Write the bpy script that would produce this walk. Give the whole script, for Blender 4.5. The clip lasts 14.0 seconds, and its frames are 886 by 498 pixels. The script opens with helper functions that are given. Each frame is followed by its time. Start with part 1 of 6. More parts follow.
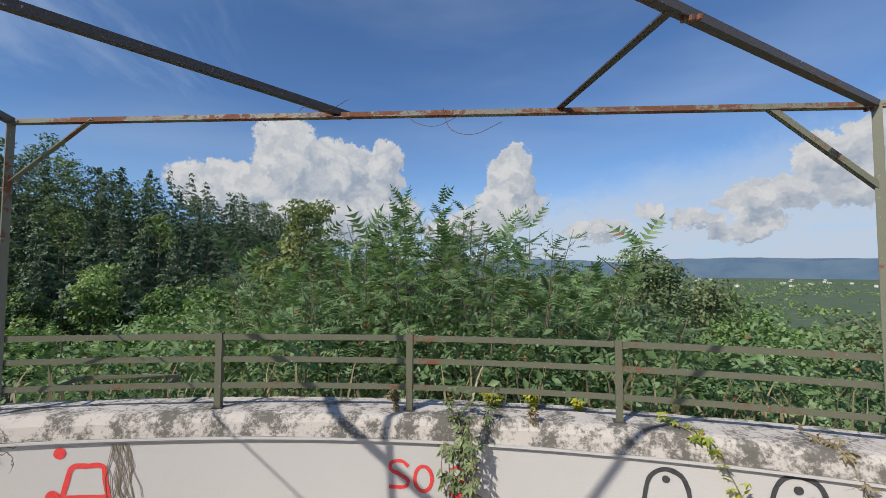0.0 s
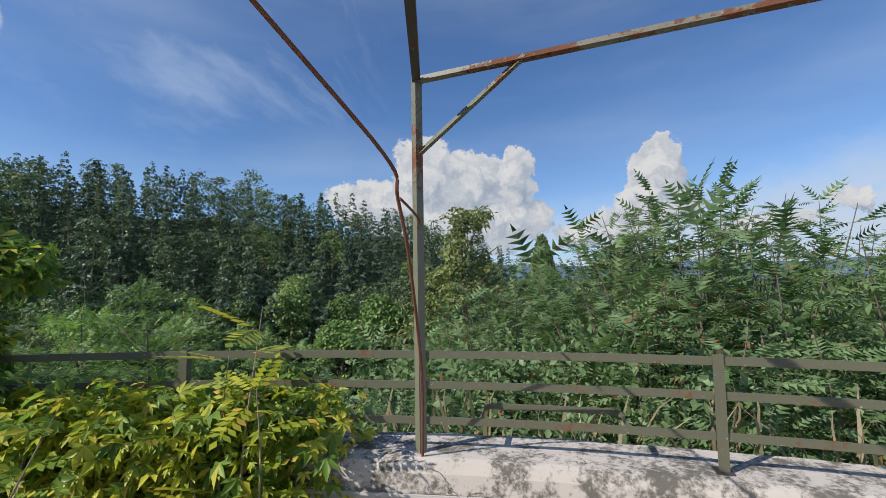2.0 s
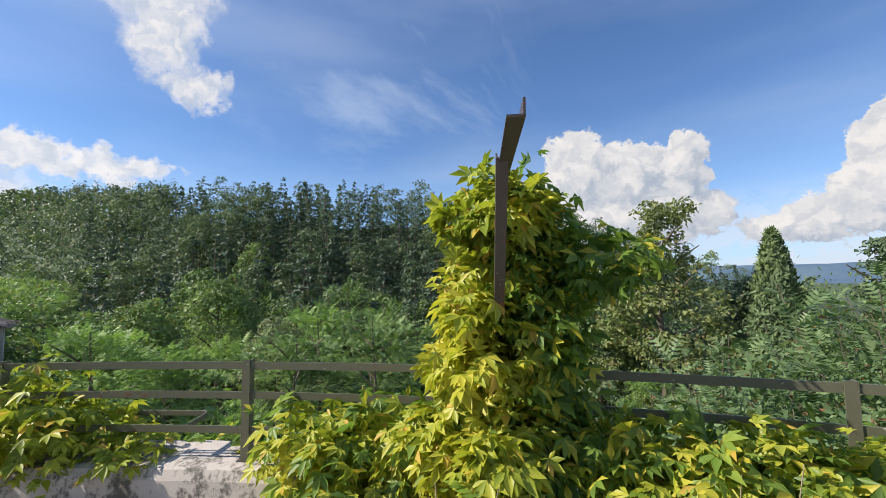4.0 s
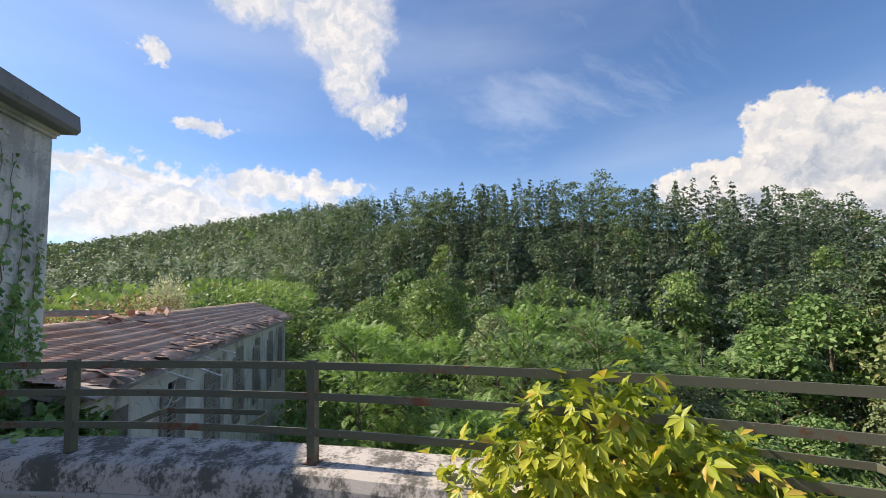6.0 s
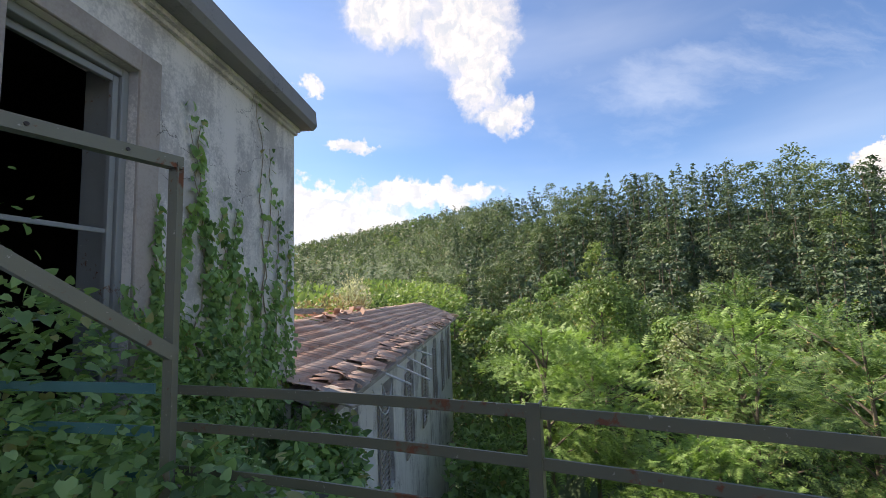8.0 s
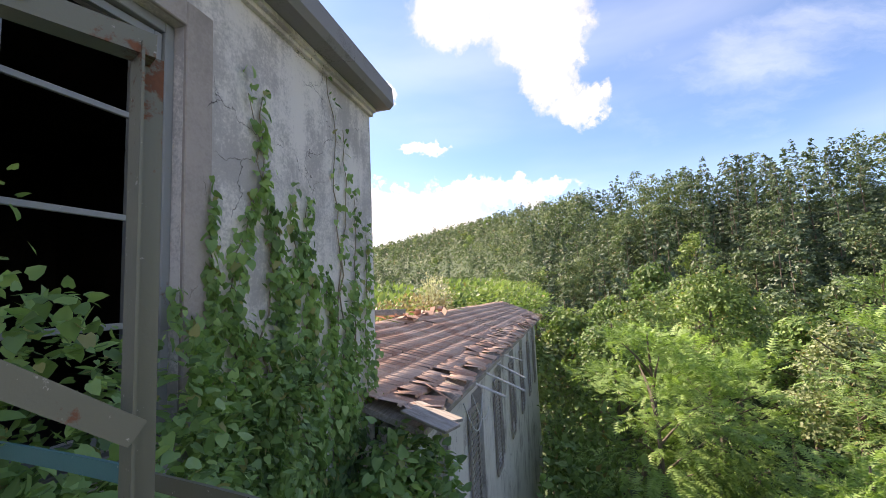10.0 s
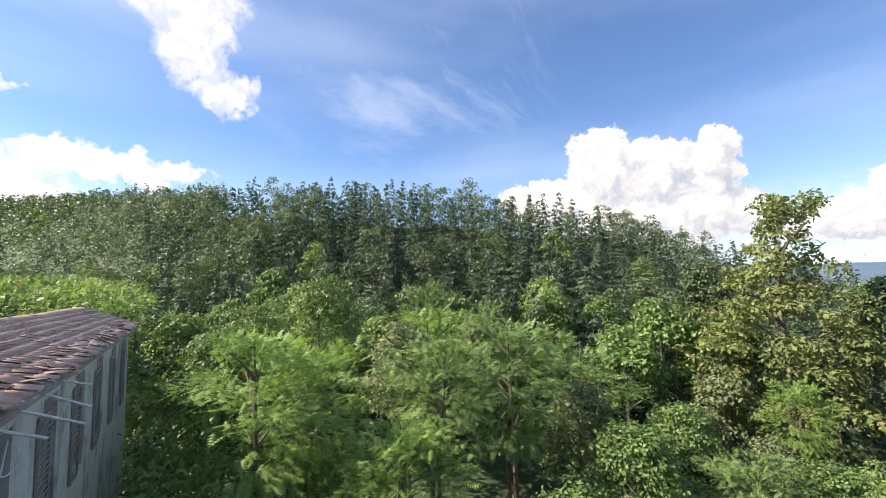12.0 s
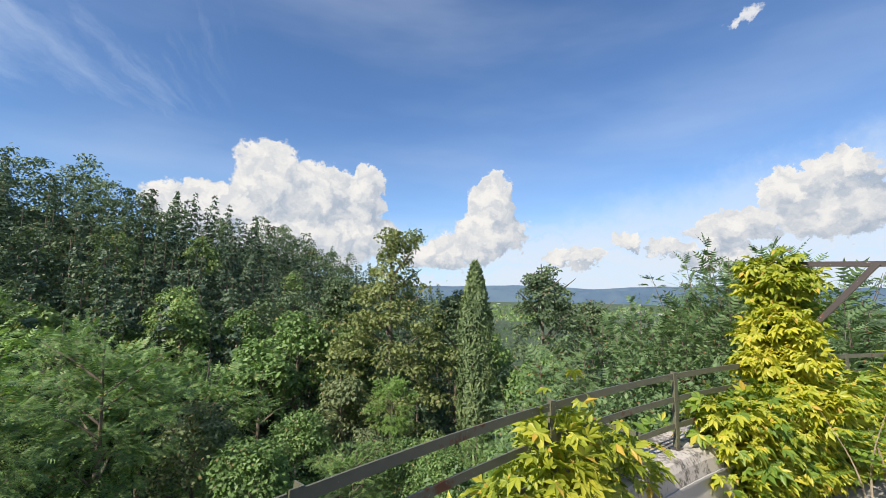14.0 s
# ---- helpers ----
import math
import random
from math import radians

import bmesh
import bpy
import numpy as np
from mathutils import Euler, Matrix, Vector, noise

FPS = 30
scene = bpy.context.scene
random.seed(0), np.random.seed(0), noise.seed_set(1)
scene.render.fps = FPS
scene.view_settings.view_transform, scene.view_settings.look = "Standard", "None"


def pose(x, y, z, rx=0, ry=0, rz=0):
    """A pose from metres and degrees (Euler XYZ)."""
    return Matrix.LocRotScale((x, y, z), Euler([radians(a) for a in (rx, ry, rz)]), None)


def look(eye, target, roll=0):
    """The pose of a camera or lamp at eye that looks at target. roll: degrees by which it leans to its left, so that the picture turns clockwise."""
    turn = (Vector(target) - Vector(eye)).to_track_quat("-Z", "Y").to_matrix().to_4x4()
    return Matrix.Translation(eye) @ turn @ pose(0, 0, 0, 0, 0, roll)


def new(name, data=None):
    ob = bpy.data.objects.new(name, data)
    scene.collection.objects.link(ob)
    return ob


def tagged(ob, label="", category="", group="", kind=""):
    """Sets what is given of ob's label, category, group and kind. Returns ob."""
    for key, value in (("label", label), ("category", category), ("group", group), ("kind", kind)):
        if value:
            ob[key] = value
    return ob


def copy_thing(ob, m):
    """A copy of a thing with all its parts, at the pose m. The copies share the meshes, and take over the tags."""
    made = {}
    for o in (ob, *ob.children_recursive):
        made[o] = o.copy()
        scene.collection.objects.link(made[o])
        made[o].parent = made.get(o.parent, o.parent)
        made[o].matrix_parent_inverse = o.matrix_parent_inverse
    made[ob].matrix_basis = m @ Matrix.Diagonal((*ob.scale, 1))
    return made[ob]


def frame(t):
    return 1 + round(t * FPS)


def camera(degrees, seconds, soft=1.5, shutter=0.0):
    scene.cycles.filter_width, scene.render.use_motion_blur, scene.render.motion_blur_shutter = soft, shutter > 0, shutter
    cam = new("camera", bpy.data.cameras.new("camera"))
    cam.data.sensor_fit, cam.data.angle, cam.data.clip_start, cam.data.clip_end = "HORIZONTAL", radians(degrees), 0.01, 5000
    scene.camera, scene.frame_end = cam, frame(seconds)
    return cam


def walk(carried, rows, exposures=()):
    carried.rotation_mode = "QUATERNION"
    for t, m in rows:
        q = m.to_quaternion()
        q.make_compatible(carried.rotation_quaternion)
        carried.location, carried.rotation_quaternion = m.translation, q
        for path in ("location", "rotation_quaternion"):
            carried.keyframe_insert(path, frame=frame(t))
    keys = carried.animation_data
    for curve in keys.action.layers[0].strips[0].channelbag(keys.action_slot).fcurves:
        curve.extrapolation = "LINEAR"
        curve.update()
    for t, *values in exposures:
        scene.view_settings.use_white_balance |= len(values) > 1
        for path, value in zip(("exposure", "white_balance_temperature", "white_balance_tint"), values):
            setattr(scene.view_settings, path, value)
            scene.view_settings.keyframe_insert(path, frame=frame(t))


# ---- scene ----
cam = camera(93.1, 14.0, 0.85)
PATH = [
    (0, (0.607, 1.994, 1.544), (0.066, 3.917, 1.643), 0.2),
    (0.5, (0.035, 2.057, 1.529), (-0.731, 3.902, 1.635), -0.4),
    (1, (-0.55, 2.182, 1.539), (-1.464, 3.957, 1.652), -0.5),
    (1.5, (-1.189, 2.159, 1.49), (-2.211, 3.873, 1.614), -0.6),
    (2, (-1.839, 2.151, 1.461), (-2.951, 3.808, 1.596), -1.0),
    (2.5, (-2.476, 2.02, 1.478), (-3.685, 3.606, 1.619), -1.2),
    (3, (-3.046, 1.766, 1.499), (-4.385, 3.245, 1.638), -0.2),
    (3.5, (-3.569, 1.41, 1.487), (-5.055, 2.74, 1.637), -0.5),
    (4, (-4.059, 0.98, 1.497), (-5.677, 2.145, 1.652), -0.9),
    (4.2, (-4.251, 0.761, 1.473), (-5.92, 1.852, 1.631), -1.1),
    (6.3, (-6.181, -1.033, 1.461), (-8.136, -0.653, 1.639), -1.6),
    (6.5, (-6.358, -1.23, 1.452), (-8.322, -0.898, 1.636), -1.6),
    (6.8, (-6.6, -1.505, 1.471), (-8.58, -1.276, 1.644), -1.9),
    (7, (-6.728, -1.72, 1.451), (-8.714, -1.562, 1.635), -1.6),
    (7.2, (-6.864, -1.923, 1.44), (-8.853, -1.826, 1.621), -1.7),
    (7.5, (-7.082, -2.199, 1.442), (-9.073, -2.186, 1.629), -1.7),
    (8, (-7.537, -2.594, 1.46), (-9.522, -2.754, 1.652), -1.9),
    (8.2, (-7.652, -2.729, 1.457), (-9.629, -2.96, 1.651), -1.8),
    (10.3, (-8.633, -3.061, 1.486), (-10.557, -3.571, 1.684), -2.6),
    (10.5, (-8.639, -2.982, 1.482), (-10.595, -3.355, 1.672), -2.9),
    (11, (-8.554, -2.727, 1.458), (-10.545, -2.639, 1.629), -2.9),
    (11.5, (-8.473, -2.65, 1.561), (-10.376, -2.056, 1.716), -2.0),
    (12, (-8.332, -2.645, 1.628), (-10.011, -1.569, 1.783), -0.9),
    (12.5, (-8.243, -2.47, 1.615), (-9.654, -1.063, 1.778), -0.5),
    (13, (-8.023, -2.292, 1.637), (-9.156, -0.654, 1.815), -0.2),
    (13.5, (-7.839, -2.156, 1.628), (-8.662, -0.344, 1.824), 0.2),
    (14, (-7.729, -2.1, 1.619), (-8.178, -0.163, 1.837), 0.9),
]
walk(cam, [(t, look(eye, target, roll)) for t, eye, target, roll in PATH], [(0, -0.08, 6350, 10), (1.5, -0.02, 6350, 10), (3.0, 0.15, 6500, 12), (4.0, 0.33, 6650, 12), (6.5, 0.5, 7100, 14), (7.5, 0.7, 7300, 15), (8.0, 0.75, 7400, 16), (10.5, 1.2, 7900, 22), (11.0, 1.2, 7900, 22), (12.0, 0.85, 7200, 15), (13.0, 0.55, 6800, 11), (14.0, 0.4, 6700, 10)])

# ---- light ----
SUN_YAW, SUN_EL = 151.0, 40.0          # degrees, yaw counter-clockwise from +y
sd = Vector((-math.sin(radians(SUN_YAW)) * math.cos(radians(SUN_EL)), math.cos(radians(SUN_YAW)) * math.cos(radians(SUN_EL)), math.sin(radians(SUN_EL))))
sun = new("sun", bpy.data.lights.new("sun", "SUN"))
sun.data.energy, sun.data.angle, sun.data.color = 5.0, radians(0.53), (1.0, 0.93, 0.82)
sun.matrix_world = look(sd * 50, (0, 0, 0))

world = bpy.data.worlds.new("world")
scene.world = world
world.use_nodes = True


class Nodes:
    """Short-hand for building a node tree."""
    def __init__(self, tree):
        self.t = tree
        tree.nodes.clear()

    def add(self, kind, ins=None, **props):
        n = self.t.nodes.new(kind)
        for k, v in props.items():
            setattr(n, k, v)
        for k, v in (ins or {}).items():
            self.put(n.inputs[k], v)
        return n

    def put(self, sock, v):
        if isinstance(v, bpy.types.NodeSocket):
            self.t.links.new(v, sock)
        else:
            sock.default_value = v

    def math(self, op, a, b=0.0, c=0.0, clamp=False):
        n = self.add("ShaderNodeMath", {0: a, 1: b, 2: c}, operation=op)
        n.use_clamp = clamp
        return n.outputs[0]

    def vec(self, op, a, b=(0, 0, 0), out=0):
        n = self.add("ShaderNodeVectorMath", {0: a, 1: b}, operation=op)
        return n.outputs[out]

    def noise(self, vector, scale, detail=4.0, rough=0.55, distort=0.0, col=False):
        n = self.add("ShaderNodeTexNoise", {"Vector": vector, "Scale": scale, "Detail": detail, "Roughness": rough, "Distortion": distort})
        return n.outputs["Color" if col else 0]

    def ramp(self, fac, stops, mode="LINEAR"):
        n = self.add("ShaderNodeValToRGB", {"Fac": fac})
        r = n.color_ramp
        r.interpolation = mode
        while len(r.elements) > 1:
            r.elements.remove(r.elements[-1])
        r.elements[0].position, r.elements[0].color = stops[0][0], (*stops[0][1], 1)
        for p, c in stops[1:]:
            r.elements.new(p).color = (*c, 1)
        return n.outputs[0]

    def mix(self, fac, a, b, mode="MIX"):
        n = self.add("ShaderNodeMix", data_type="RGBA", blend_type=mode)
        self.put(n.inputs[0], fac)
        for s, v in ((n.inputs[6], a), (n.inputs[7], b)):
            self.put(s, (*v, 1) if isinstance(v, tuple) and len(v) == 3 else v)
        return n.outputs[2]

    def step(self, x, lo, hi):
        n = self.add("ShaderNodeMapRange", {"Value": x, "From Min": lo, "From Max": hi}, interpolation_type="SMOOTHSTEP")
        return n.outputs[0]


def build_sky():
    n = Nodes(world.node_tree)
    sky = n.add("ShaderNodeTexSky", sky_type="NISHITA", sun_disc=False, sun_elevation=radians(SUN_EL), sun_rotation=radians(-SUN_YAW), altitude=300, air_density=1.0, dust_density=0.6, ozone_density=2.5)
    d = n.vec("NORMALIZE", n.add("ShaderNodeTexCoord").outputs["Generated"])
    s = n.add("ShaderNodeSeparateXYZ", {0: d})
    az = n.math("MULTIPLY", n.math("ARCTAN2", n.math("MULTIPLY", s.outputs[0], -1.0), s.outputs[1]), 57.2958)
    el = n.math("MULTIPLY", n.math("ARCSINE", s.outputs[2]), 57.2958)
    flat = n.add("ShaderNodeCombineXYZ", {0: az, 1: el, 2: 0.0}).outputs[0]
    warp = n.vec("MULTIPLY", n.vec("SUBTRACT", n.noise(flat, 0.28, 6.0, 0.62, col=True), (0.5, 0.5, 0.5)), (6.5, 6.0, 0.0))
    fine = n.vec("MULTIPLY", n.vec("SUBTRACT", n.noise(flat, 1.1, 5.0, 0.6, col=True), (0.5, 0.5, 0.5)), (2.0, 2.0, 0.0))
    p = n.vec("ADD", n.vec("ADD", flat, warp), fine)

    def blobs(rows, at):
        out = None
        for a, e, ra, re in rows:
            q = n.vec("MULTIPLY", n.vec("SUBTRACT", at, (a, e, 0)), (1 / ra, 1 / re, 0))
            v = n.math("SUBTRACT", 1.0, n.vec("DOT_PRODUCT", q, q, out=1))
            out = v if out is None else n.math("SMOOTH_MAX", out, v, 0.25)
        return out

    # cumulus heads: (azimuth, elevation, half widths)
    cumulus = [(36, 13.8, 5.4, 5.4), (29.5, 12.8, 4.8, 5.0), (24, 13.2, 3.4, 4.4), (43, 9.8, 7.5, 3.6), (24, 8, 5.5, 3.5), (33, 7, 12, 5.0),
               (6.3, 12.6, 3.2, 4.6), (6.6, 8.5, 5.6, 3.8), (13, 5.5, 7, 2.6), (-22, 8.0, 4.6, 2.5), (-27, 11.6, 3.0, 3.0), (-31, 9.0, 6, 3.2), (-38, 9.2, 5, 3.2), (-46, 8, 6, 3), (-10.5, 7.4, 2.4, 1.5), (-15.5, 6.2, 2.6, 1.4), (-20.0, 4.6, 4.0, 1.5), (-4.0, 5.0, 4.0, 1.6), (-31, 13.0, 3.6, 2.2)]
    banks = [(110, 9, 14, 5.0), (100, 13.2, 8, 1.6), (92, 12.5, 5, 1.8), (115, 13.5, 9, 1.5)]
    streak = [(101, 35, 8.0, 4.4), (90, 33.5, 8.0, 6.5), (88.5, 27.5, 4.6, 5.0), (85.0, 22.5, 4.2, 2.6), (112, 26, 1.7, 1.3), (107, 19.3, 3.2, 1.0), (-24, 29.5, 2.2, 0.8)]
    c = blobs(cumulus, p)
    c_lit = blobs(cumulus, n.vec("ADD", p, (1.5, 1.7, 0)))
    soft_p = n.vec("ADD", flat, n.vec("MULTIPLY", warp, (1.3, 1.1, 0)))
    k = blobs(banks, n.vec("ADD", soft_p, n.vec("MULTIPLY", warp, (0.9, 0.3, 0))))
    t = blobs(streak, n.vec("ADD", soft_p, n.vec("MULTIPLY", fine, (0.5, 0.5, 0))))
    a_c = n.step(c, 0.05, 0.28)
    a_k = n.math("MULTIPLY", n.step(k, -0.25, 0.8), 0.92)
    a_t = n.math("MULTIPLY", n.step(t, -0.15, 0.85), 0.9)
    # cirrus: fine streaks fanning out from one point low over the hill, and a thin veil
    fan = n.vec("SUBTRACT", n.vec("ADD", flat, n.vec("MULTIPLY", warp, (0.35, 0.35, 0))), (36.0, 13.0, 0))
    fs = n.add("ShaderNodeSeparateXYZ", {0: fan})
    turn = n.math("ARCTAN2", fs.outputs[1], fs.outputs[0])
    reach = n.vec("LENGTH", fan, out=1)
    ray = n.add("ShaderNodeCombineXYZ", {0: n.math("MULTIPLY", turn, 3.2), 1: n.math("MULTIPLY", reach, 0.035), 2: 4.0}).outputs[0]
    ci = n.math("MULTIPLY", n.step(n.noise(ray, 1.6, 7.0, 0.58), 0.44, 0.90), n.math("MULTIPLY", n.math("MULTIPLY", n.step(fs.outputs[0], 2.0, 12.0), n.step(reach, 60.0, 36.0)), 0.34))
    veil = n.add("ShaderNodeMapping", {"Vector": flat, "Rotation": (0, 0, radians(-18)), "Scale": (0.012, 0.05, 1.0)}).outputs[0]
    ci = n.math("MAXIMUM", ci, n.math("MULTIPLY", n.step(n.noise(veil, 1.4, 5.0, 0.5), 0.36, 0.80), 0.24))
    ci = n.math("MULTIPLY", ci, n.step(el, 2.0, 12.0))
    # a smooth pale sheet climbing to the right of the plain
    rim = n.math("SUBTRACT", n.math("ADD", 10.0, n.math("MULTIPLY", az, -0.20)), n.add("ShaderNodeSeparateXYZ", {0: p}).outputs[1])
    sheet = n.math("MULTIPLY", n.math("MULTIPLY", n.step(rim, -2.0, 4.0), n.step(az, 14.0, -6.0)), n.math("ADD", 0.46, n.math("MULTIPLY", n.noise(n.vec("MULTIPLY", p, (0.05, 0.3, 0)), 1.0, 5.0), 0.3)))
    # low flat layer near the horizon
    lay = n.add("ShaderNodeMapping", {"Vector": p, "Scale": (0.05, 0.42, 1.0)}).outputs[0]
    low = n.math("MULTIPLY", n.step(n.noise(lay, 1.3, 5.0, 0.55), 0.26, 0.56), n.math("MULTIPLY", n.step(el, 12.0, 4.0), n.math("MULTIPLY", n.step(az, 40.0, 10.0), 0.9)))
    light = n.step(n.math("SUBTRACT", c, c_lit), -0.45, 0.5)
    puff = n.noise(n.vec("ADD", flat, warp), 0.55, 4.0, 0.5)
    shade = n.math("ADD", n.math("MULTIPLY", light, 0.5), n.math("MULTIPLY", n.step(puff, 0.32, 0.66), 0.5))
    c_col = n.mix(shade, (3.1, 3.7, 4.6), (6.8, 6.75, 6.65))
    base = n.mix(n.math("MULTIPLY", n.step(el, 18.0, 0.0), 0.35), sky.outputs[0], (4.6, 5.9, 7.6))
    base = n.mix(1.0, base, (0.76, 0.99, 1.25), "MULTIPLY")
    out = n.mix(ci, base, (6.6, 7.5, 8.6))
    out = n.mix(sheet, out, (5.0, 5.9, 7.1))
    out = n.mix(low, out, (5.5, 6.2, 7.2))
    out = n.mix(a_k, out, n.mix(n.step(puff, 0.3, 0.7), (4.9, 5.4, 6.1), (7.6, 7.5, 7.4)))
    out = n.mix(a_t, out, n.mix(n.step(puff, 0.3, 0.7), (4.5, 5.1, 5.9), (7.2, 7.1, 7.0)))
    out = n.mix(a_c, out, c_col)
    bg = n.add("ShaderNodeBackground", {"Color": out, "Strength": 0.102})
    n.t.links.new(bg.outputs[0], n.add("ShaderNodeOutputWorld").inputs[0])


build_sky()

# ---- materials ----


def material(name):
    m = bpy.data.materials.new(name)
    m.use_nodes = True
    n = Nodes(m.node_tree)
    n.out = n.add("ShaderNodeOutputMaterial")
    n.pos = n.add("ShaderNodeTexCoord").outputs["Object"]
    n.geo = n.add("ShaderNodeNewGeometry")
    n.world_pos = n.geo.outputs["Position"]
    n.island = n.geo.outputs["Random Per Island"]
    return m, n


def finish(n, col, rough=0.8, metal=0.0, height=None, dist=0.01, strength=0.6, spec=0.5):
    b = n.add("ShaderNodeBsdfPrincipled", {"Base Color": col, "Roughness": rough, "Metallic": metal, "Specular IOR Level": spec})
    if height is not None:
        bump = n.add("ShaderNodeBump", {"Height": height, "Distance": dist, "Strength": strength})
        n.t.links.new(bump.outputs[0], b.inputs["Normal"])
    n.t.links.new(b.outputs[0], n.out.inputs[0])
    return b


def leaf_material(name, dark, mid, light, odd=None, odd_share=0.06, trans=0.35, scale=0.35, rough=0.5):
    """Leaves: colour by leaf and by clump, thin enough to let light through."""
    m, n = material(name)
    clump = n.noise(n.world_pos, scale, 3.0, 0.6)
    f = n.math("ADD", n.math("MULTIPLY", n.island, 0.5), n.math("MULTIPLY", n.step(clump, 0.3, 0.7), 0.5))
    col = n.ramp(f, [(0.08, dark), (0.5, mid), (0.95, light)])
    if odd:
        pick = n.math("FRACT", n.math("MULTIPLY", n.island, 17.3))
        col = n.mix(n.math("LESS_THAN", pick, odd_share), col, odd)
    b = n.add("ShaderNodeBsdfPrincipled", {"Base Color": col, "Roughness": rough, "Specular IOR Level": 0.35})
    tr = n.add("ShaderNodeBsdfTranslucent", {"Color": n.mix(1.0, col, (1.15, 1.25, 0.75), "MULTIPLY")})
    mx = n.add("ShaderNodeMixShader", {0: trans, 1: b.outputs[0], 2: tr.outputs[0]})
    n.t.links.new(mx.outputs[0], n.out.inputs[0])
    return m


def plain(name, a, b, scale=6.0, rough=0.8, metal=0.0, bump=0.3, dist=0.004, stretch=(1, 1, 1)):
    m, n = material(name)
    q = n.add("ShaderNodeMapping", {"Vector": n.pos, "Scale": stretch}).outputs[0]
    f = n.noise(q, scale, 6.0, 0.62)
    g = n.noise(q, scale * 7, 4.0, 0.6)
    h = n.math("ADD", n.math("MULTIPLY", f, 0.6), n.math("MULTIPLY", g, 0.4))
    finish(n, n.mix(n.step(h, 0.3, 0.7), a, b), rough, metal, h, dist, bump)
    return m


def painted_steel(name, paint, rust_amount):
    m, n = material(name)
    a = n.noise(n.world_pos, 2.3, 5.0, 0.65)
    b = n.noise(n.world_pos, 28.0, 5.0, 0.7)
    r = n.math("ADD", n.math("MULTIPLY", a, 0.65), n.math("MULTIPLY", b, 0.35))
    rust = n.step(r, 0.66 - rust_amount, 0.72 - rust_amount)
    rusty = n.mix(b, (0.05, 0.024, 0.016), (0.27, 0.10, 0.045))
    faded = n.mix(n.noise(n.world_pos, 9.0, 4.0, 0.6), paint, tuple(c * 0.72 + 0.03 for c in paint))
    faded = n.mix(n.step(n.noise(n.world_pos, 45.0, 3.0, 0.7), 0.66, 0.74), faded, (0.42, 0.40, 0.34))
    finish(n, n.mix(rust, faded, rusty), n.math("ADD", 0.45, n.math("MULTIPLY", rust, 0.4)), 0.0, n.math("ADD", n.math("MULTIPLY", rust, 0.5), b), 0.002, 0.5)
    return m


def plaster(name, base, dirt, dirt_lo=0.55, dirt_hi=0.7, scale=1.4, streak=0.5):
    """Old lime plaster with stains, run-off streaks and fine cracks."""
    m, n = material(name)
    big = n.noise(n.world_pos, scale, 7.0, 0.65)
    speck = n.noise(n.world_pos, 38.0, 5.0, 0.7)
    run = n.noise(n.add("ShaderNodeMapping", {"Vector": n.world_pos, "Scale": (5.0, 5.0, 0.5)}).outputs[0], 1.0, 5.0, 0.6)
    crack = n.add("ShaderNodeTexVoronoi", {"Vector": n.vec("ADD", n.world_pos, n.vec("MULTIPLY", n.noise(n.world_pos, 3.0, 4.0, col=True), (0.5, 0.5, 0.5))), "Scale": 1.2}, feature="DISTANCE_TO_EDGE").outputs[0]
    crack = n.math("MULTIPLY", n.step(crack, 0.006, 0.0), n.step(n.noise(n.world_pos, 0.9, 2.0), 0.52, 0.58))
    f = n.math("ADD", n.math("MULTIPLY", big, 0.55), n.math("ADD", n.math("MULTIPLY", run, 0.25 * streak), n.math("MULTIPLY", speck, 0.32)))
    d = n.step(f, dirt_lo, dirt_hi)
    tone = n.mix(n.noise(n.world_pos, 0.7, 5.0, 0.6), base, tuple(c * 0.86 for c in base))
    col = n.mix(d, tone, n.mix(speck, dirt, tuple(c * 1.7 for c in dirt)))
    col = n.mix(crack, col, (0.10, 0.09, 0.08))
    h = n.math("SUBTRACT", n.math("ADD", n.math("MULTIPLY", big, 0.5), n.math("MULTIPLY", speck, 0.4)), n.math("ADD", n.math("MULTIPLY", d, 0.25), crack))
    finish(n, col, 0.92, 0.0, h, 0.012, 0.6, 0.2)
    return m


M_wall_white = plaster("terrace_plaster", (0.54, 0.515, 0.49), (0.27, 0.25, 0.22), 0.60, 0.78)
M_coping = plaster("coping_concrete", (0.56, 0.51, 0.46), (0.10, 0.093, 0.08), 0.455, 0.56, 5.0)
M_facade = plaster("house_plaster", (0.82, 0.77, 0.72), (0.33, 0.31, 0.295), 0.49, 0.63, 1.3, 0.9)
M_surround = plaster("surround_plaster", (0.46, 0.40, 0.36), (0.22, 0.19, 0.17), 0.47, 0.68, 1.5, 0.9)
M_low_wall = plaster("annexe_plaster", (0.70, 0.67, 0.62), (0.20, 0.18, 0.16), 0.56, 0.72, 0.8, 1.2)
M_floor = plaster("terrace_screed", (0.42, 0.39, 0.36), (0.14, 0.13, 0.11), 0.52, 0.66, 1.6, 0.0)
M_eave = plaster("eave_concrete", (0.30, 0.29, 0.29), (0.10, 0.10, 0.10), 0.5, 0.68, 2.2)
# near-black colour standing in for the shade inside rooms and drilled holes
M_inner_shade = plain("dark_interior", (0.035, 0.030, 0.028), (0.07, 0.06, 0.055), 2.0)
M_rail = painted_steel("rail_paint", (0.130, 0.130, 0.080), 0.10)
M_beam = painted_steel("beam_paint", (0.065, 0.050, 0.045), 0.10)
M_chord = painted_steel("front_beam_paint", (0.23, 0.21, 0.16), 0.19)
M_post = painted_steel("post_paint", (0.175, 0.175, 0.118), 0.12)
M_blue_steel = painted_steel("blue_paint", (0.06, 0.21, 0.21), 0.05)
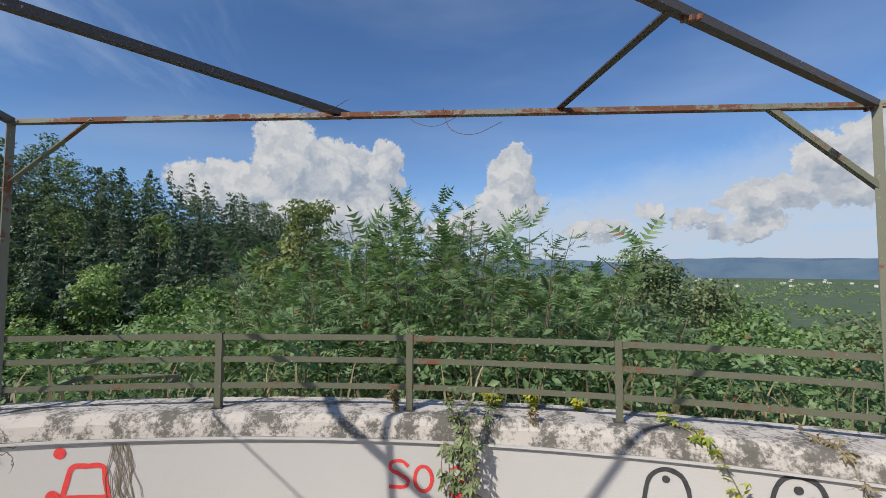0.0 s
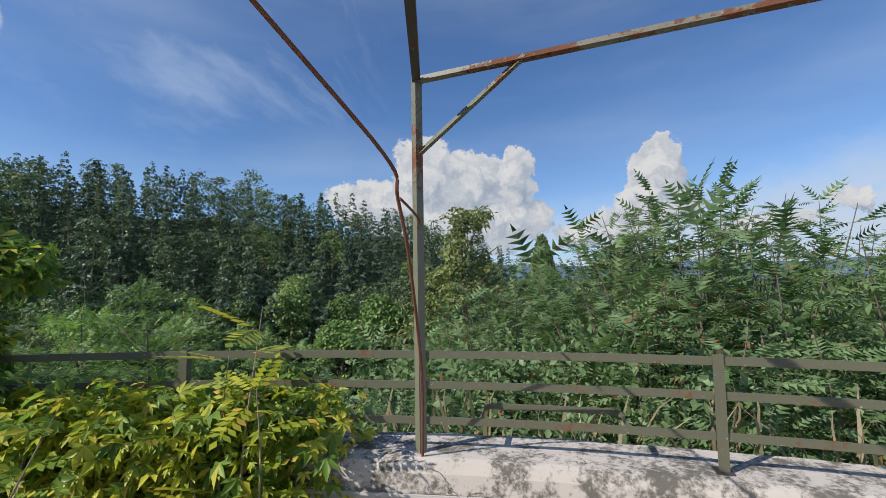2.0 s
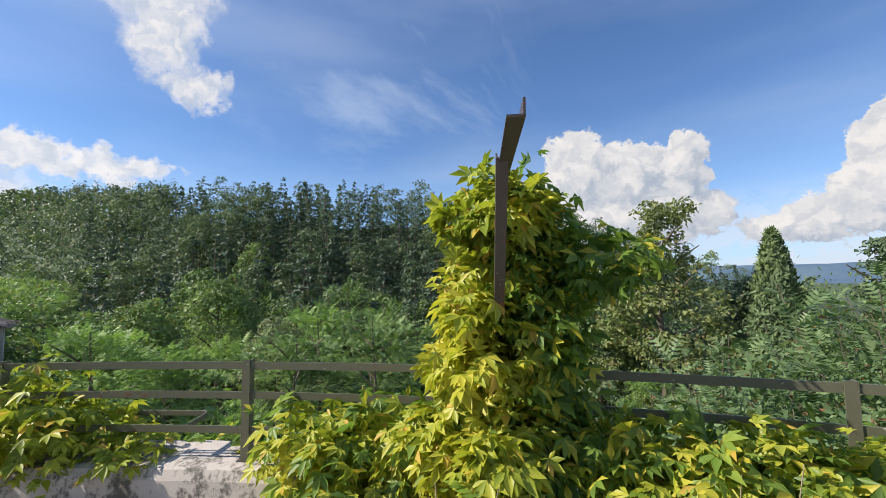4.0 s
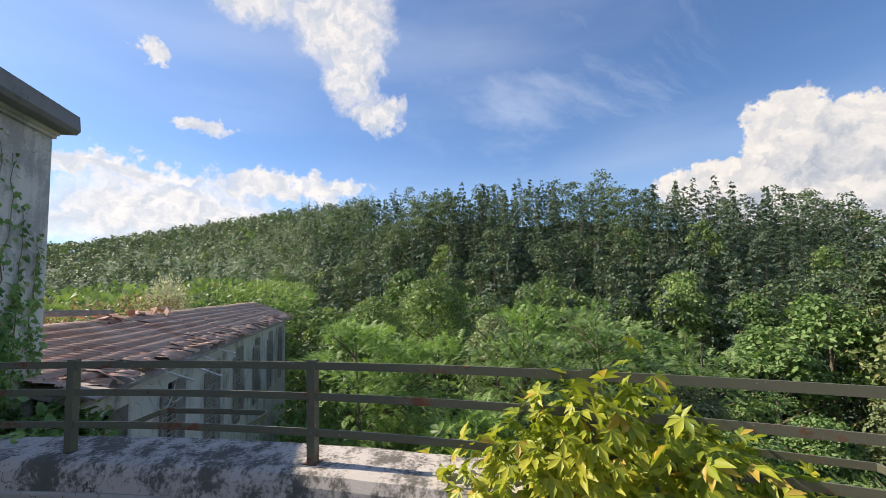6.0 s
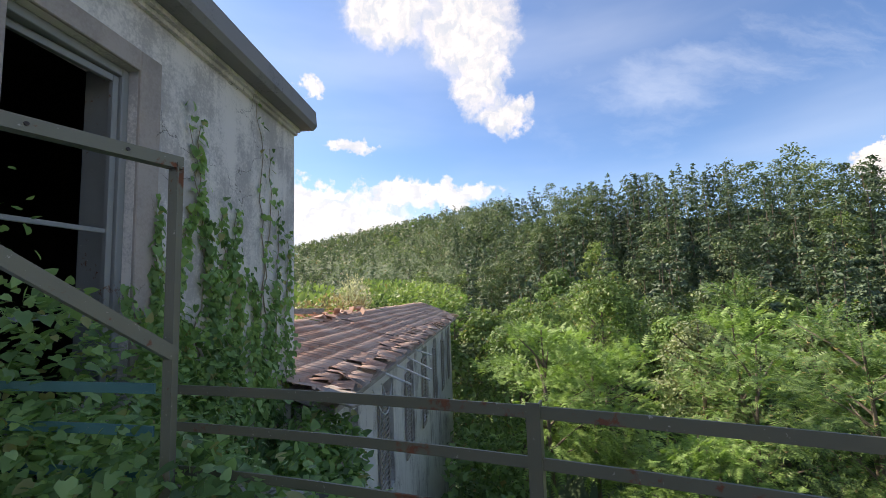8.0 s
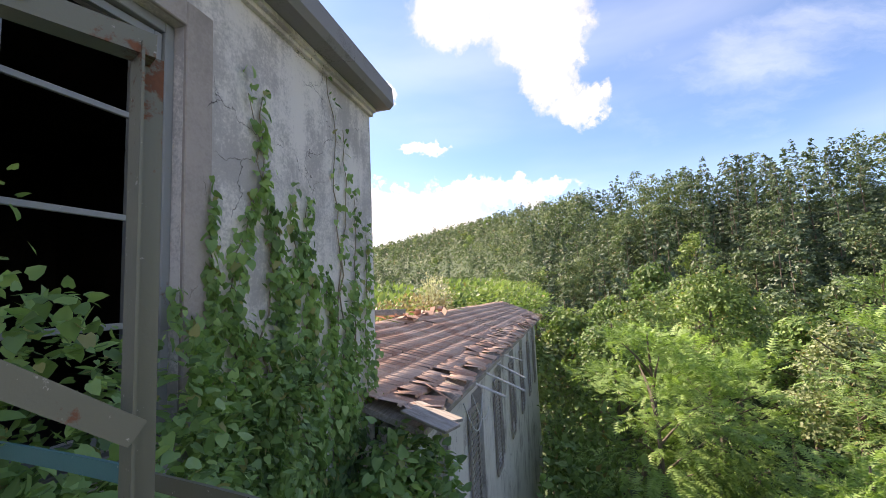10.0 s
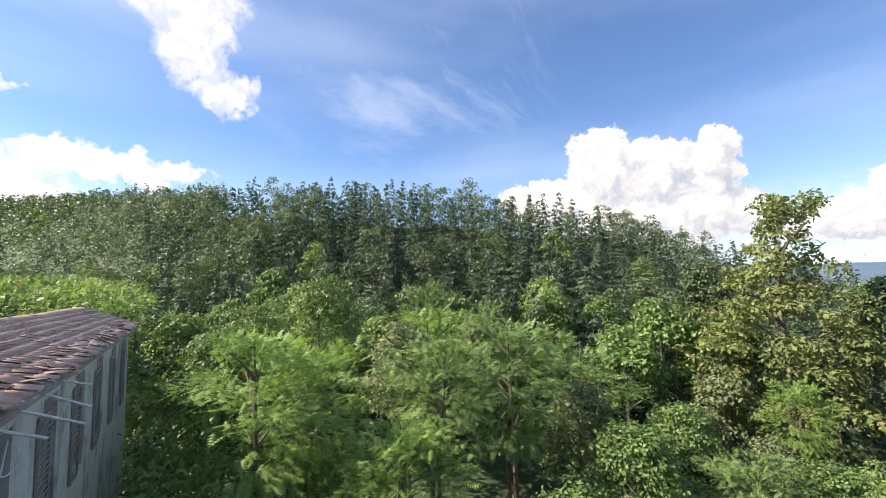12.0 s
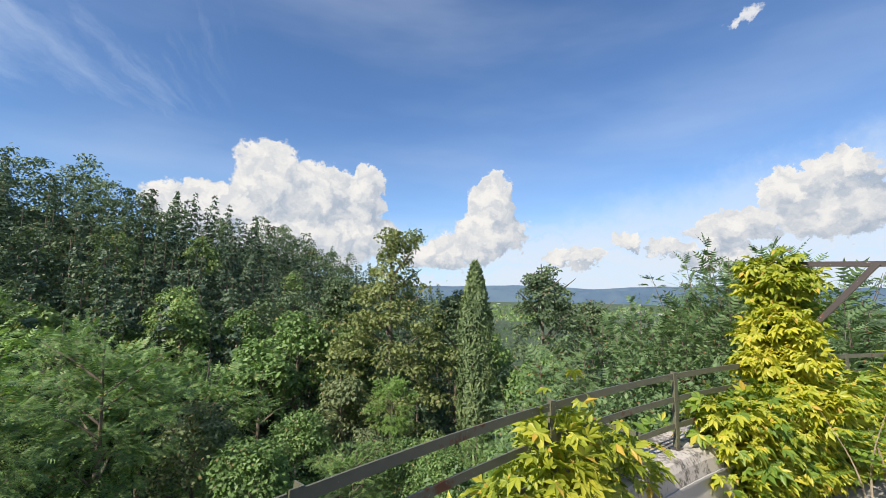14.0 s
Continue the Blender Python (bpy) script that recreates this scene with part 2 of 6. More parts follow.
M_frame_blue = painted_steel("flaking_blue_wood", (0.27, 0.285, 0.28), 0.07)
M_rust = painted_steel("rusty_rod", (0.20, 0.09, 0.06), 0.5)
M_bark = plain("bark", (0.10, 0.075, 0.055), (0.22, 0.18, 0.14), 9.0, 0.9, 0, 0.8, 0.01, (1, 1, 0.3))
M_stem = plain("dry_stem", (0.20, 0.15, 0.10), (0.36, 0.30, 0.22), 12.0, 0.85)
M_wood = plain("weathered_wood", (0.20, 0.17, 0.14), (0.46, 0.41, 0.36), 5.0, 0.85, 0, 0.6, 0.006, (0.6, 6, 6))
M_pvc = plain("grey_pipe", (0.42, 0.44, 0.46), (0.55, 0.56, 0.57), 4.0, 0.5)
M_cable = plain("cable", (0.5, 0.5, 0.48), (0.7, 0.7, 0.68), 9.0, 0.5)
M_red = plain("red_spray_paint", (0.62, 0.03, 0.03), (0.72, 0.07, 0.06), 20.0, 0.6)
M_black = plain("black_spray_paint", (0.02, 0.02, 0.022), (0.07, 0.07, 0.07), 20.0, 0.6)

L_conifer = leaf_material("conifer_needles", (0.030, 0.057, 0.037), (0.081, 0.130, 0.080), (0.167, 0.234, 0.131), (0.17, 0.15, 0.09), 0.04, 0.22, 0.10)
L_pine = leaf_material("pine_needles", (0.055, 0.087, 0.046), (0.117, 0.174, 0.087), (0.220, 0.283, 0.139), (0.20, 0.16, 0.09), 0.03, 0.25, 0.12)
L_green = leaf_material("green_leaf", (0.079, 0.137, 0.046), (0.165, 0.268, 0.084), (0.292, 0.418, 0.144), (0.30, 0.24, 0.10), 0.03, 0.30, 0.18)
L_broad = leaf_material("broadleaf", (0.092, 0.145, 0.047), (0.185, 0.279, 0.090), (0.332, 0.437, 0.154), (0.32, 0.28, 0.10), 0.04, 0.30, 0.16)
L_bright = leaf_material("bright_leaf", (0.119, 0.198, 0.052), (0.227, 0.356, 0.098), (0.367, 0.505, 0.170), None, 0, 0.34, 0.2)
L_olive = leaf_material("olive_leaf", (0.091, 0.122, 0.057), (0.187, 0.233, 0.111), (0.318, 0.367, 0.188), (0.26, 0.20, 0.09), 0.03, 0.28, 0.3)
L_locust = leaf_material("locust_leaf", (0.075, 0.125, 0.051), (0.143, 0.229, 0.092), (0.272, 0.366, 0.175), (0.30, 0.15, 0.07), 0.02, 0.34, 0.6)
L_cedar = leaf_material("cedar_tuft", (0.100, 0.130, 0.048), (0.205, 0.245, 0.088), (0.340, 0.375, 0.145), (0.30, 0.24, 0.11), 0.04, 0.35, 0.5)
L_pale = leaf_material("pale_leaf", (0.260, 0.260, 0.180), (0.420, 0.420, 0.320), (0.580, 0.580, 0.460), None, 0, 0.35, 2.0)
L_cypress = leaf_material("cypress_scale", (0.087, 0.129, 0.056), (0.161, 0.226, 0.098), (0.255, 0.317, 0.141), None, 0, 0.25, 0.6)
L_vine = leaf_material("creeper_leaf", (0.200, 0.270, 0.035), (0.400, 0.440, 0.050), (0.620, 0.560, 0.075), (0.60, 0.42, 0.08), 0.05, 0.36, 1.6, 0.42)
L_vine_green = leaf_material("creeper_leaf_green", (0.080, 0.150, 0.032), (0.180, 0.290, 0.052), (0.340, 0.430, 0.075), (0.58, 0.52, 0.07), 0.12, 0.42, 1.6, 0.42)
L_ivy = leaf_material("ivy_leaf", (0.093, 0.167, 0.064), (0.228, 0.372, 0.131), (0.439, 0.602, 0.235), (0.40, 0.38, 0.16), 0.04, 0.40, 1.5, 0.38)
L_dry = leaf_material("dry_grass", (0.160, 0.120, 0.070), (0.300, 0.240, 0.140), (0.440, 0.380, 0.240), None, 0, 0.3, 2.0)


def tile_material():
    m, n = material("roof_tile_clay")
    rnd = n.add("ShaderNodeObjectInfo").outputs["Random"]
    f = n.math("ADD", n.math("MULTIPLY", n.noise(n.world_pos, 1.1, 5.0, 0.6), 0.5), n.math("ADD", n.math("MULTIPLY", n.noise(n.world_pos, 30.0, 4.0, 0.7), 0.3), n.math("MULTIPLY", n.math("ADD", rnd, n.island), 0.18)))
    col = n.ramp(f, [(0.28, (0.19, 0.11, 0.08)), (0.46, (0.46, 0.26, 0.185)), (0.70, (0.64, 0.46, 0.36))])
    moss = n.step(n.noise(n.world_pos, 1.7, 6.0, 0.7), 0.60, 0.72)
    col = n.mix(n.math("MULTIPLY", moss, 0.6), col, (0.22, 0.21, 0.10))
    finish(n, col, 0.9, 0, f, 0.01, 0.5)
    return m


def ground_material():
    m, n = material("wooded_ground")
    f = n.noise(n.world_pos, 0.02, 8.0, 0.62)
    g = n.noise(n.world_pos, 0.3, 5.0, 0.6)
    col = n.ramp(n.math("ADD", n.math("MULTIPLY", f, 0.7), n.math("MULTIPLY", g, 0.3)), [(0.3, (0.030, 0.050, 0.022)), (0.48, (0.075, 0.110, 0.050)), (0.56, (0.05, 0.085, 0.04)), (0.68, (0.20, 0.22, 0.11))])
    finish(n, col, 0.95, 0, g, 0.3, 0.6)
    return m


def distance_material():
    """Hills some kilometres off: the blue haze of air is put into a glowing colour."""
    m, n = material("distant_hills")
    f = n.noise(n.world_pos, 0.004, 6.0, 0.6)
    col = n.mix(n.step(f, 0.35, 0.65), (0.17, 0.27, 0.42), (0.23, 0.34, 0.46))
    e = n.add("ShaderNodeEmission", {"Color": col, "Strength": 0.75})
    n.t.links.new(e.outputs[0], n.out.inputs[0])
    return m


M_tile, M_ground, M_hills = tile_material(), ground_material(), distance_material()

# ---- building blocks ----


def mesh_of(name, bm, mat):
    me = bpy.data.meshes.new(name)
    bmesh.ops.recalc_face_normals(bm, faces=bm.faces)
    bm.to_mesh(me)
    bm.free()
    me.materials.append(mat)
    return me


def part(name, bm, mat, parent=None, label="", smooth=False):
    """Links a bmesh as one mesh object, under a thing where one is given."""
    me = mesh_of(name, bm, mat)
    if smooth:
        me.polygons.foreach_set("use_smooth", [True] * len(me.polygons))
    ob = new(name, me)
    ob.parent = parent
    return tagged(ob, label)


def thing(name, at, label, category, group="", kind=""):
    ob = new(name)
    ob.location = at
    return tagged(ob, label, category, group, kind)


def box(bm, lo, hi, m=None, bevel=0.0):
    made = bmesh.ops.create_cube(bm, size=1.0)["verts"]
    lo, hi = Vector(lo), Vector(hi)
    for v in made:
        v.co = Vector((lo[i] + (v.co[i] + 0.5) * (hi[i] - lo[i]) for i in range(3)))
    if bevel:
        edges = list({e for v in made for e in v.link_edges})
        made = bmesh.ops.bevel(bm, geom=edges, offset=bevel, segments=1, affect="EDGES")["verts"]
    if m is not None:
        bmesh.ops.transform(bm, matrix=m, verts=list({v for v in made if v.is_valid}))


def beam(bm, a, b, w, h, up=(0, 0, 1), lip=0.006):
    """An angle-iron from a to b: a web and a flange of thin steel."""
    a, b = Vector(a), Vector(b)
    d = (b - a).normalized()
    side = d.cross(Vector(up) if abs(d.z) < 0.98 else Vector((0.35, 0.94, 0))).normalized()
    top = side.cross(d).normalized()
    prof = [(-w / 2, -h / 2), (w / 2, -h / 2), (w / 2, -h / 2 + lip), (-w / 2 + lip, -h / 2 + lip), (-w / 2 + lip, h / 2), (-w / 2, h / 2)]
    sweep(bm, [a, b], prof, side, top)


def bar(bm, a, b, w, h, up=(0, 0, 1)):
    a, b = Vector(a), Vector(b)
    d = (b - a).normalized()
    side = d.cross(Vector(up)).normalized()
    top = side.cross(d).normalized()
    c = min(w, h) * 0.12
    prof = [(-w / 2 + c, -h / 2), (w / 2 - c, -h / 2), (w / 2, -h / 2 + c), (w / 2, h / 2 - c), (w / 2 - c, h / 2), (-w / 2 + c, h / 2), (-w / 2, h / 2 - c), (-w / 2, -h / 2 + c)]
    sweep(bm, [a, b], prof, side, top)


def sweep(bm, pts, prof, side, top):
    rings = [[bm.verts.new(p + side * x + top * y) for x, y in prof] for p in pts]
    k = len(prof)
    for r, s in zip(rings, rings[1:]):
        for i in range(k):
            bm.faces.new((r[i], r[(i + 1) % k], s[(i + 1) % k], s[i]))
    bm.faces.new(rings[0][::-1])
    bm.faces.new(rings[-1])


def tube(bm, pts, radii, sides=6):
    """A round tapering tube through points."""
    pts = [Vector(p) for p in pts]
    rings = []
    for i, p in enumerate(pts):
        d = (pts[min(i + 1, len(pts) - 1)] - pts[max(i - 1, 0)]).normalized()
        u = d.cross(Vector((0.31, 0.17, 0.94)) if abs(d.z) < 0.9 else Vector((1, 0, 0))).normalized()
        v = d.cross(u)
        r = radii[i] if isinstance(radii, (list, tuple)) else radii
        rings.append([bm.verts.new(p + (u * math.cos(a) + v * math.sin(a)) * r) for a in (math.tau * j / sides for j in range(sides))])
    for r, s in zip(rings, rings[1:]):
        for j in range(sides):
            bm.faces.new((r[j], r[(j + 1) % sides], s[(j + 1) % sides], s[j]))
    bm.faces.new(rings[0][::-1])
    bm.faces.new(rings[-1])


def spline(pts, steps=6):
    """Catmull-Rom through points."""
    p = [Vector(q) for q in pts]
    p = [p[0] * 2 - p[1]] + p + [p[-1] * 2 - p[-2]]
    out = []
    for i in range(1, len(p) - 2):
        for s in range(steps):
            t = s / steps
            out.append(0.5 * ((2 * p[i]) + (p[i + 1] - p[i - 1]) * t + (2 * p[i - 1] - 5 * p[i] + 4 * p[i + 1] - p[i + 2]) * t * t + (3 * p[i] - p[i - 1] - 3 * p[i + 1] + p[i + 2]) * t ** 3))
    return out + [p[-2]]


CX, CY, R = 1.571, -6.038, 11.21      # the terrace's round front


def on_arc(deg, r=R, z=0.0):
    return Vector((CX + r * math.cos(radians(deg)), CY + r * math.sin(radians(deg)), z))


def arc_sweep(bm, a0, a1, prof, step=1.0):
    """Sweeps a profile of (radius, height) round the terrace."""
    k = max(1, int(abs(a1 - a0) / step))
    rings = []
    for i in range(k + 1):
        a = a0 + (a1 - a0) * i / k
        rings.append([bm.verts.new(on_arc(a, r, z)) for r, z in prof])
    m = len(prof)
    for r, s in zip(rings, rings[1:]):
        for i in range(m):
            bm.faces.new((r[i], r[(i + 1) % m], s[(i + 1) % m], s[i]))
    bm.faces.new(rings[0])
    bm.faces.new(rings[-1][::-1])


rng = np.random.default_rng(7)

# leaf shapes: flat outlines folded along the rib, tip along +x
RHOMB = (np.array([(0, 0, 0), (0.5, 0.30, 0.07), (1, 0, -0.08), (0.5, -0.30, 0.07)], float), [(0, 1, 2), (0, 2, 3)])
NEEDLE = (np.array([(0, 0, 0), (0.45, 0.17, 0.05), (1, 0, -0.12), (0.45, -0.17, 0.05)], float), [(0, 1, 2), (0, 2, 3)])
IVY = (np.array([(0, 0, 0), (-0.12, 0.24, 0.02), (0.12, 0.42, 0.0), (0.42, 0.34, 0.03), (0.66, 0.26, 0.02), (1.0, 0, -0.10), (0.66, -0.26, 0.02), (0.42, -0.34, 0.03), (0.12, -0.42, 0.0), (-0.12, -0.24, 0.02)], float), [(0, 1, 2), (0, 2, 3), (0, 3, 4), (0, 4, 5), (0, 5, 6), (0, 6, 7), (0, 7, 8), (0, 8, 9)])
BLADE = (np.array([(0, 0.03, 0), (0, -0.03, 0), (0.6, 0.015, 0.18), (0.6, -0.015, 0.18), (1, 0, 0.12)], float), [(0, 1, 3), (0, 3, 2), (2, 3, 4)])


def palm_shape():
    """A creeper leaf: five pointed leaflets spread from one stalk, hanging at their tips."""
    v, f = [], []
    for a, ln in ((-1.45, 0.62), (-0.72, 0.86), (0.0, 1.0), (0.72, 0.86), (1.45, 0.62)):
        c, q = math.cos(a), math.sin(a)
        b = len(v)
        for t, w, z in ((0.0, 0.0, 0.0), (0.55, 0.19, 0.03), (1.0, 0.0, -0.22), (0.55, -0.19, 0.03)):
            v.append(((c * t - q * w) * ln, (q * t + c * w) * ln, z * ln))
        f += [(b, b + 1, b + 2), (b, b + 2, b + 3)]
    return np.array(v, float), f


CREEPER = palm_shape()


def frond_shape(pairs=6):
    """A pinnate leaf: a thin rachis with paired oval leaflets."""
    v, f = [(0, 0.006, 0), (0, -0.006, 0), (1, 0, -0.14)], [(0, 1, 2)]
    for i in range(pairs * 2 + 1):
        x = 0.16 + 0.80 * (i // 2) / pairs
        s = 1 if i % 2 else -1
        ln = 0.25 * (1.0 - 0.45 * abs(x - 0.5))
        z = -0.14 * x * x
        dx, dy = (0.42, s * 0.9) if i < pairs * 2 else (1.0, 0.0)
        nx, ny = -dy, dx
        b = len(v)
        for a, w in ((0, 0), (0.5, 0.28), (1, 0), (0.5, -0.28)):
            v.append((x + (dx * a + nx * w) * ln, (dy * a + ny * w) * ln, z - 0.05 * a))
        f += [(b, b + 1, b + 2), (b, b + 2, b + 3)]
    return np.array(v, float), f


FROND = frond_shape()


def light_frond(pairs=5):
    """A pinnate leaf with leaflets of one triangle each."""
    v, f = [], []
    for i in range(pairs * 2 + 1):
        x = 0.10 + 0.82 * (i // 2) / pairs
        s = 1 if i % 2 else -1
        ln = 0.30 * (1.0 - 0.5 * abs(x - 0.45))
        z = -0.16 * x * x
        b = len(v)
        if i < pairs * 2:
            v += [(x - 0.055, 0, z), (x + 0.075, 0, z), (x + ln * 0.45, s * ln, z - 0.05)]
        else:
            v += [(x, 0.05, z), (x, -0.05, z), (x + ln, 0, z - 0.05)]
        f.append((b, b + 1, b + 2))
    return np.array(v, float), f


LIGHT_FROND = light_frond()


def scatter(name, shape, pos, out, size, mat, droop=0.25, spread=0.9, seed=1):
    """One mesh of many leaves: at pos, pointing along out with some disorder, of the given sizes."""
    g = np.random.default_rng(seed)
    V, F = shape
    n = len(pos)
    x = out + g.normal(0, spread * 0.5, (n, 3))
    x[:, 2] -= droop
    x /= np.linalg.norm(x, axis=1, keepdims=True) + 1e-9
    up = np.tile((0.0, 0.0, 1.0), (n, 1)) + g.normal(0, 0.45 * spread, (n, 3)) + out * 0.35
    y = np.cross(up, x)
    y /= np.linalg.norm(y, axis=1, keepdims=True) + 1e-9
    z = np.cross(x, y)
    s = np.asarray(size, float) * np.ones(n)
    v = pos[:, None, :] + s[:, None, None] * (V[None, :, 0:1] * x[:, None, :] + V[None, :, 1:2] * y[:, None, :] + V[None, :, 2:3] * z[:, None, :])
    tri = np.array(F)
    f = (tri[None] + (np.arange(n) * len(V))[:, None, None]).reshape(-1, 3)
    return raw_mesh(name, v.reshape(-1, 3), f, mat)


def raw_mesh(name, v, f, mat):
    me = bpy.data.meshes.new(name)
    me.vertices.add(len(v))
    me.vertices.foreach_set("co", np.asarray(v, np.float32).ravel())
    me.loops.add(len(f) * 3)
    me.loops.foreach_set("vertex_index", np.asarray(f, np.int32).ravel())
    me.polygons.add(len(f))
    me.polygons.foreach_set("loop_start", np.arange(len(f), dtype=np.int32) * 3)
    me.update(calc_edges=True)
    me.materials.append(mat)
    return me


def ball(g, n, inner=0.5):
    """Points towards the outside of a unit ball."""
    d = g.normal(0, 1, (n, 3))
    d /= np.linalg.norm(d, axis=1, keepdims=True)
    return d * (inner + (1 - inner) * g.random((n, 1)) ** 0.6)

# ---- the land ----
EYE0 = (-6.0, -1.0)


def skyline(az):
    """Elevation of the wooded skyline, in degrees, by azimuth."""
    return float(np.interp(az, (-180, -20, -5, 10, 22, 30, 36, 49, 62, 72, 81, 94, 105, 118, 135, 180), (-4, -4, -3.5, -1.0, 2.8, 5.8, 8.6, 11.0, 12.9, 13.0, 12.5, 10.4, 8.3, 5.4, 3, -4)))


def ridge_far(az):
    return float(np.interp(az, (-180, -20, 10, 30, 49, 64, 81, 94, 105, 118, 135, 180), (900, 700, 170, 115, 95, 88, 92, 150, 250, 420, 500, 900)))


TREE_H = 11.5


def canopy(d, az):
    """Height of the tree tops at a distance."""
    far = ridge_far(az)
    t = min(1.0, max(0.0, (d - 24) / (far - 24)))
    e0, e1 = -11.0, skyline(az)
    e = e0 + (e1 - e0) * (1 - (1 - t) ** 1.6)
    return 1.5 + d * math.tan(radians(e))


def ground_at(x, y):
    dx, dy = x - EYE0[0], y - EYE0[1]
    d, az = math.hypot(dx, dy), math.degrees(math.atan2(-dx, dy))
    near = -9.0 - 5.0 * min(1.0, d / 24)
    far = canopy(max(d, 24), az) - TREE_H * float(np.interp(d, (60, 95, 150), (1.0, 0.62, 0.36)))
    if d > ridge_far(az):
        r = ridge_far(az)
        far = (canopy(r, az) - TREE_H * float(np.interp(r, (60, 95, 150), (1.0, 0.62, 0.36)))) * max(0.0, 1 - (d - r) / (r * 1.2)) - 45 * min(1.0, (d - r) / (r * 1.2))
    t = min(1.0, max(0.0, (d - 18) / 14))
    return near + (far - near) * t * t * (3 - 2 * t)


def build_ground():
    radii = [0, 6, 12, 18, 24, 30, 36, 44, 54, 64, 76, 90, 105, 125, 150, 190, 250, 330, 430, 560, 760, 1000, 1400, 2000, 3000, 4700]
    k = 120
    v, f = [], []
    for r in radii:
        for j in range(k):
            a = math.tau * j / k
            x, y = EYE0[0] + r * math.cos(a), EYE0[1] + r * math.sin(a)
            v.append((x, y, ground_at(x, y)))
    for i in range(len(radii) - 1):
        for j in range(k):
            a, b, c, d = i * k + j, i * k + (j + 1) % k, (i + 1) * k + j, (i + 1) * k + (j + 1) % k
            if i:
                f.append((a, b, d))
            f.append((a, d, c))
    ob = new("ground", raw_mesh("ground", np.array(v), np.array(f), M_ground))
    tagged(ob, "dark wooded ground falling from the house into the valley", "ground", kind="structure")
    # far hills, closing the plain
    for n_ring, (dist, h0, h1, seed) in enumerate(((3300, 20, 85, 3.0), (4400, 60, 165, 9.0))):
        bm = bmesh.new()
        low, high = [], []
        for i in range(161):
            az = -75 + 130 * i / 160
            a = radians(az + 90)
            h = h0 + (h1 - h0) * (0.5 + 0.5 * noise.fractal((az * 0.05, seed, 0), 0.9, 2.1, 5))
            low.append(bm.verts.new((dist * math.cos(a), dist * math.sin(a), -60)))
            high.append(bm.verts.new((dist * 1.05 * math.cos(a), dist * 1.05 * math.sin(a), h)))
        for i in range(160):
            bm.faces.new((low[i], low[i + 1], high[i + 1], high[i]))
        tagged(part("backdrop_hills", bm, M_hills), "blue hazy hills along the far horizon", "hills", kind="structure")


build_ground()

# ---- terrace ----
RAIL_Z, COPE_Z, FLOOR_Z = 1.05, 0.50, -0.12
ANG = {"rp": 85.4, "p3": 93.0, "p2": 100.6, "p1": 108.0, "lp": 115.7, "k1": 122.9, "vp": 130.3, "k2": 137.8, "k3": 145.5, "k4": 153.0, "k5": 161.2, "gp": 170.2}
FACADE_Y = -5.59


def build_terrace():
    bm = bmesh.new()
    arc_sweep(bm, -1, 177.6, [(R - 0.118, FLOOR_Z - 0.1), (R - 0.118, 0.325), (R - 0.15, 0.327), (R - 0.15, 0.343), (R + 0.24, 0.343), (R + 0.24, -6.5), (R - 0.05, -6.5), (R - 0.05, FLOOR_Z - 0.1)])
    tagged(part("parapet_wall", bm, M_wall_white), "low curved parapet in stained white plaster", "parapet", kind="structure")
    bm = bmesh.new()
    arc_sweep(bm, -1, 177.6, [(R - 0.142, 0.345), (R - 0.130, 0.44), (R - 0.105, 0.49), (R - 0.07, COPE_Z), (R + 0.27, COPE_Z + 0.004), (R + 0.30, 0.48), (R + 0.30, 0.346)], 0.5)
    for v in bm.verts:
        v.co += Vector((noise.noise(v.co * 3.1), noise.noise(v.co * 3.3 + Vector((9, 0, 0))), noise.noise(v.co * 5.0 + Vector((0, 7, 0))) * 0.5)) * 0.010
    tagged(part("coping", bm, M_coping), "weathered concrete coping blotched with dark lichen", "coping", kind="structure")
    bm = bmesh.new()
    rim = [bm.verts.new(on_arc(a, R - 0.11, FLOOR_Z)) for a in range(0, 181, 3)]
    low = [bm.verts.new(v.co - Vector((0, 0, 0.2))) for v in rim]
    bm.faces.new(rim)
    bm.faces.new(low[::-1])
    for i in range(len(rim)):
        j = (i + 1) % len(rim)
        bm.faces.new((rim[i], low[i], low[j], rim[j]))
    tagged(part("floor", bm, M_floor), "grey worn screed floor of the terrace", "floor", kind="structure")


build_terrace()


def rail_post(deg, tall=None):
    """A railing post of angle iron; tall ones carry the pergola."""
    base = on_arc(deg, R, COPE_Z)
    ob = thing("railing_post", base, "green-painted steel angle post with flaking rust, fixed in the coping", "post", "railing posts")
    bm = bmesh.new()
    n = Vector((math.cos(radians(deg)), math.sin(radians(deg)), 0))
    t = Vector((-n.y, n.x, 0))
    h = RAIL_Z + 0.012 - COPE_Z
    for lo, hi in (((-0.024, -0.004), (0.024, 0.003)), ((-0.024, 0.003), (-0.017, 0.045))):
        m = Matrix(((t.x, n.x, 0, 0), (t.y, n.y, 0, 0), (0, 0, 1, 0), (0, 0, 0, 1)))
        box(bm, (lo[0], lo[1], -0.06), (hi[0], hi[1], h), m)
    part("upright", bm, M_rail, ob)
    bm = bmesh.new()
    box(bm, (-0.04, -0.02, -0.01), (0.04, 0.06, 0.006), Matrix(((t.x, n.x, 0, 0), (t.y, n.y, 0, 0), (0, 0, 1, 0), (0, 0, 0, 1))))
    part("foot_plate", bm, M_beam, ob, "rusty foot plate")


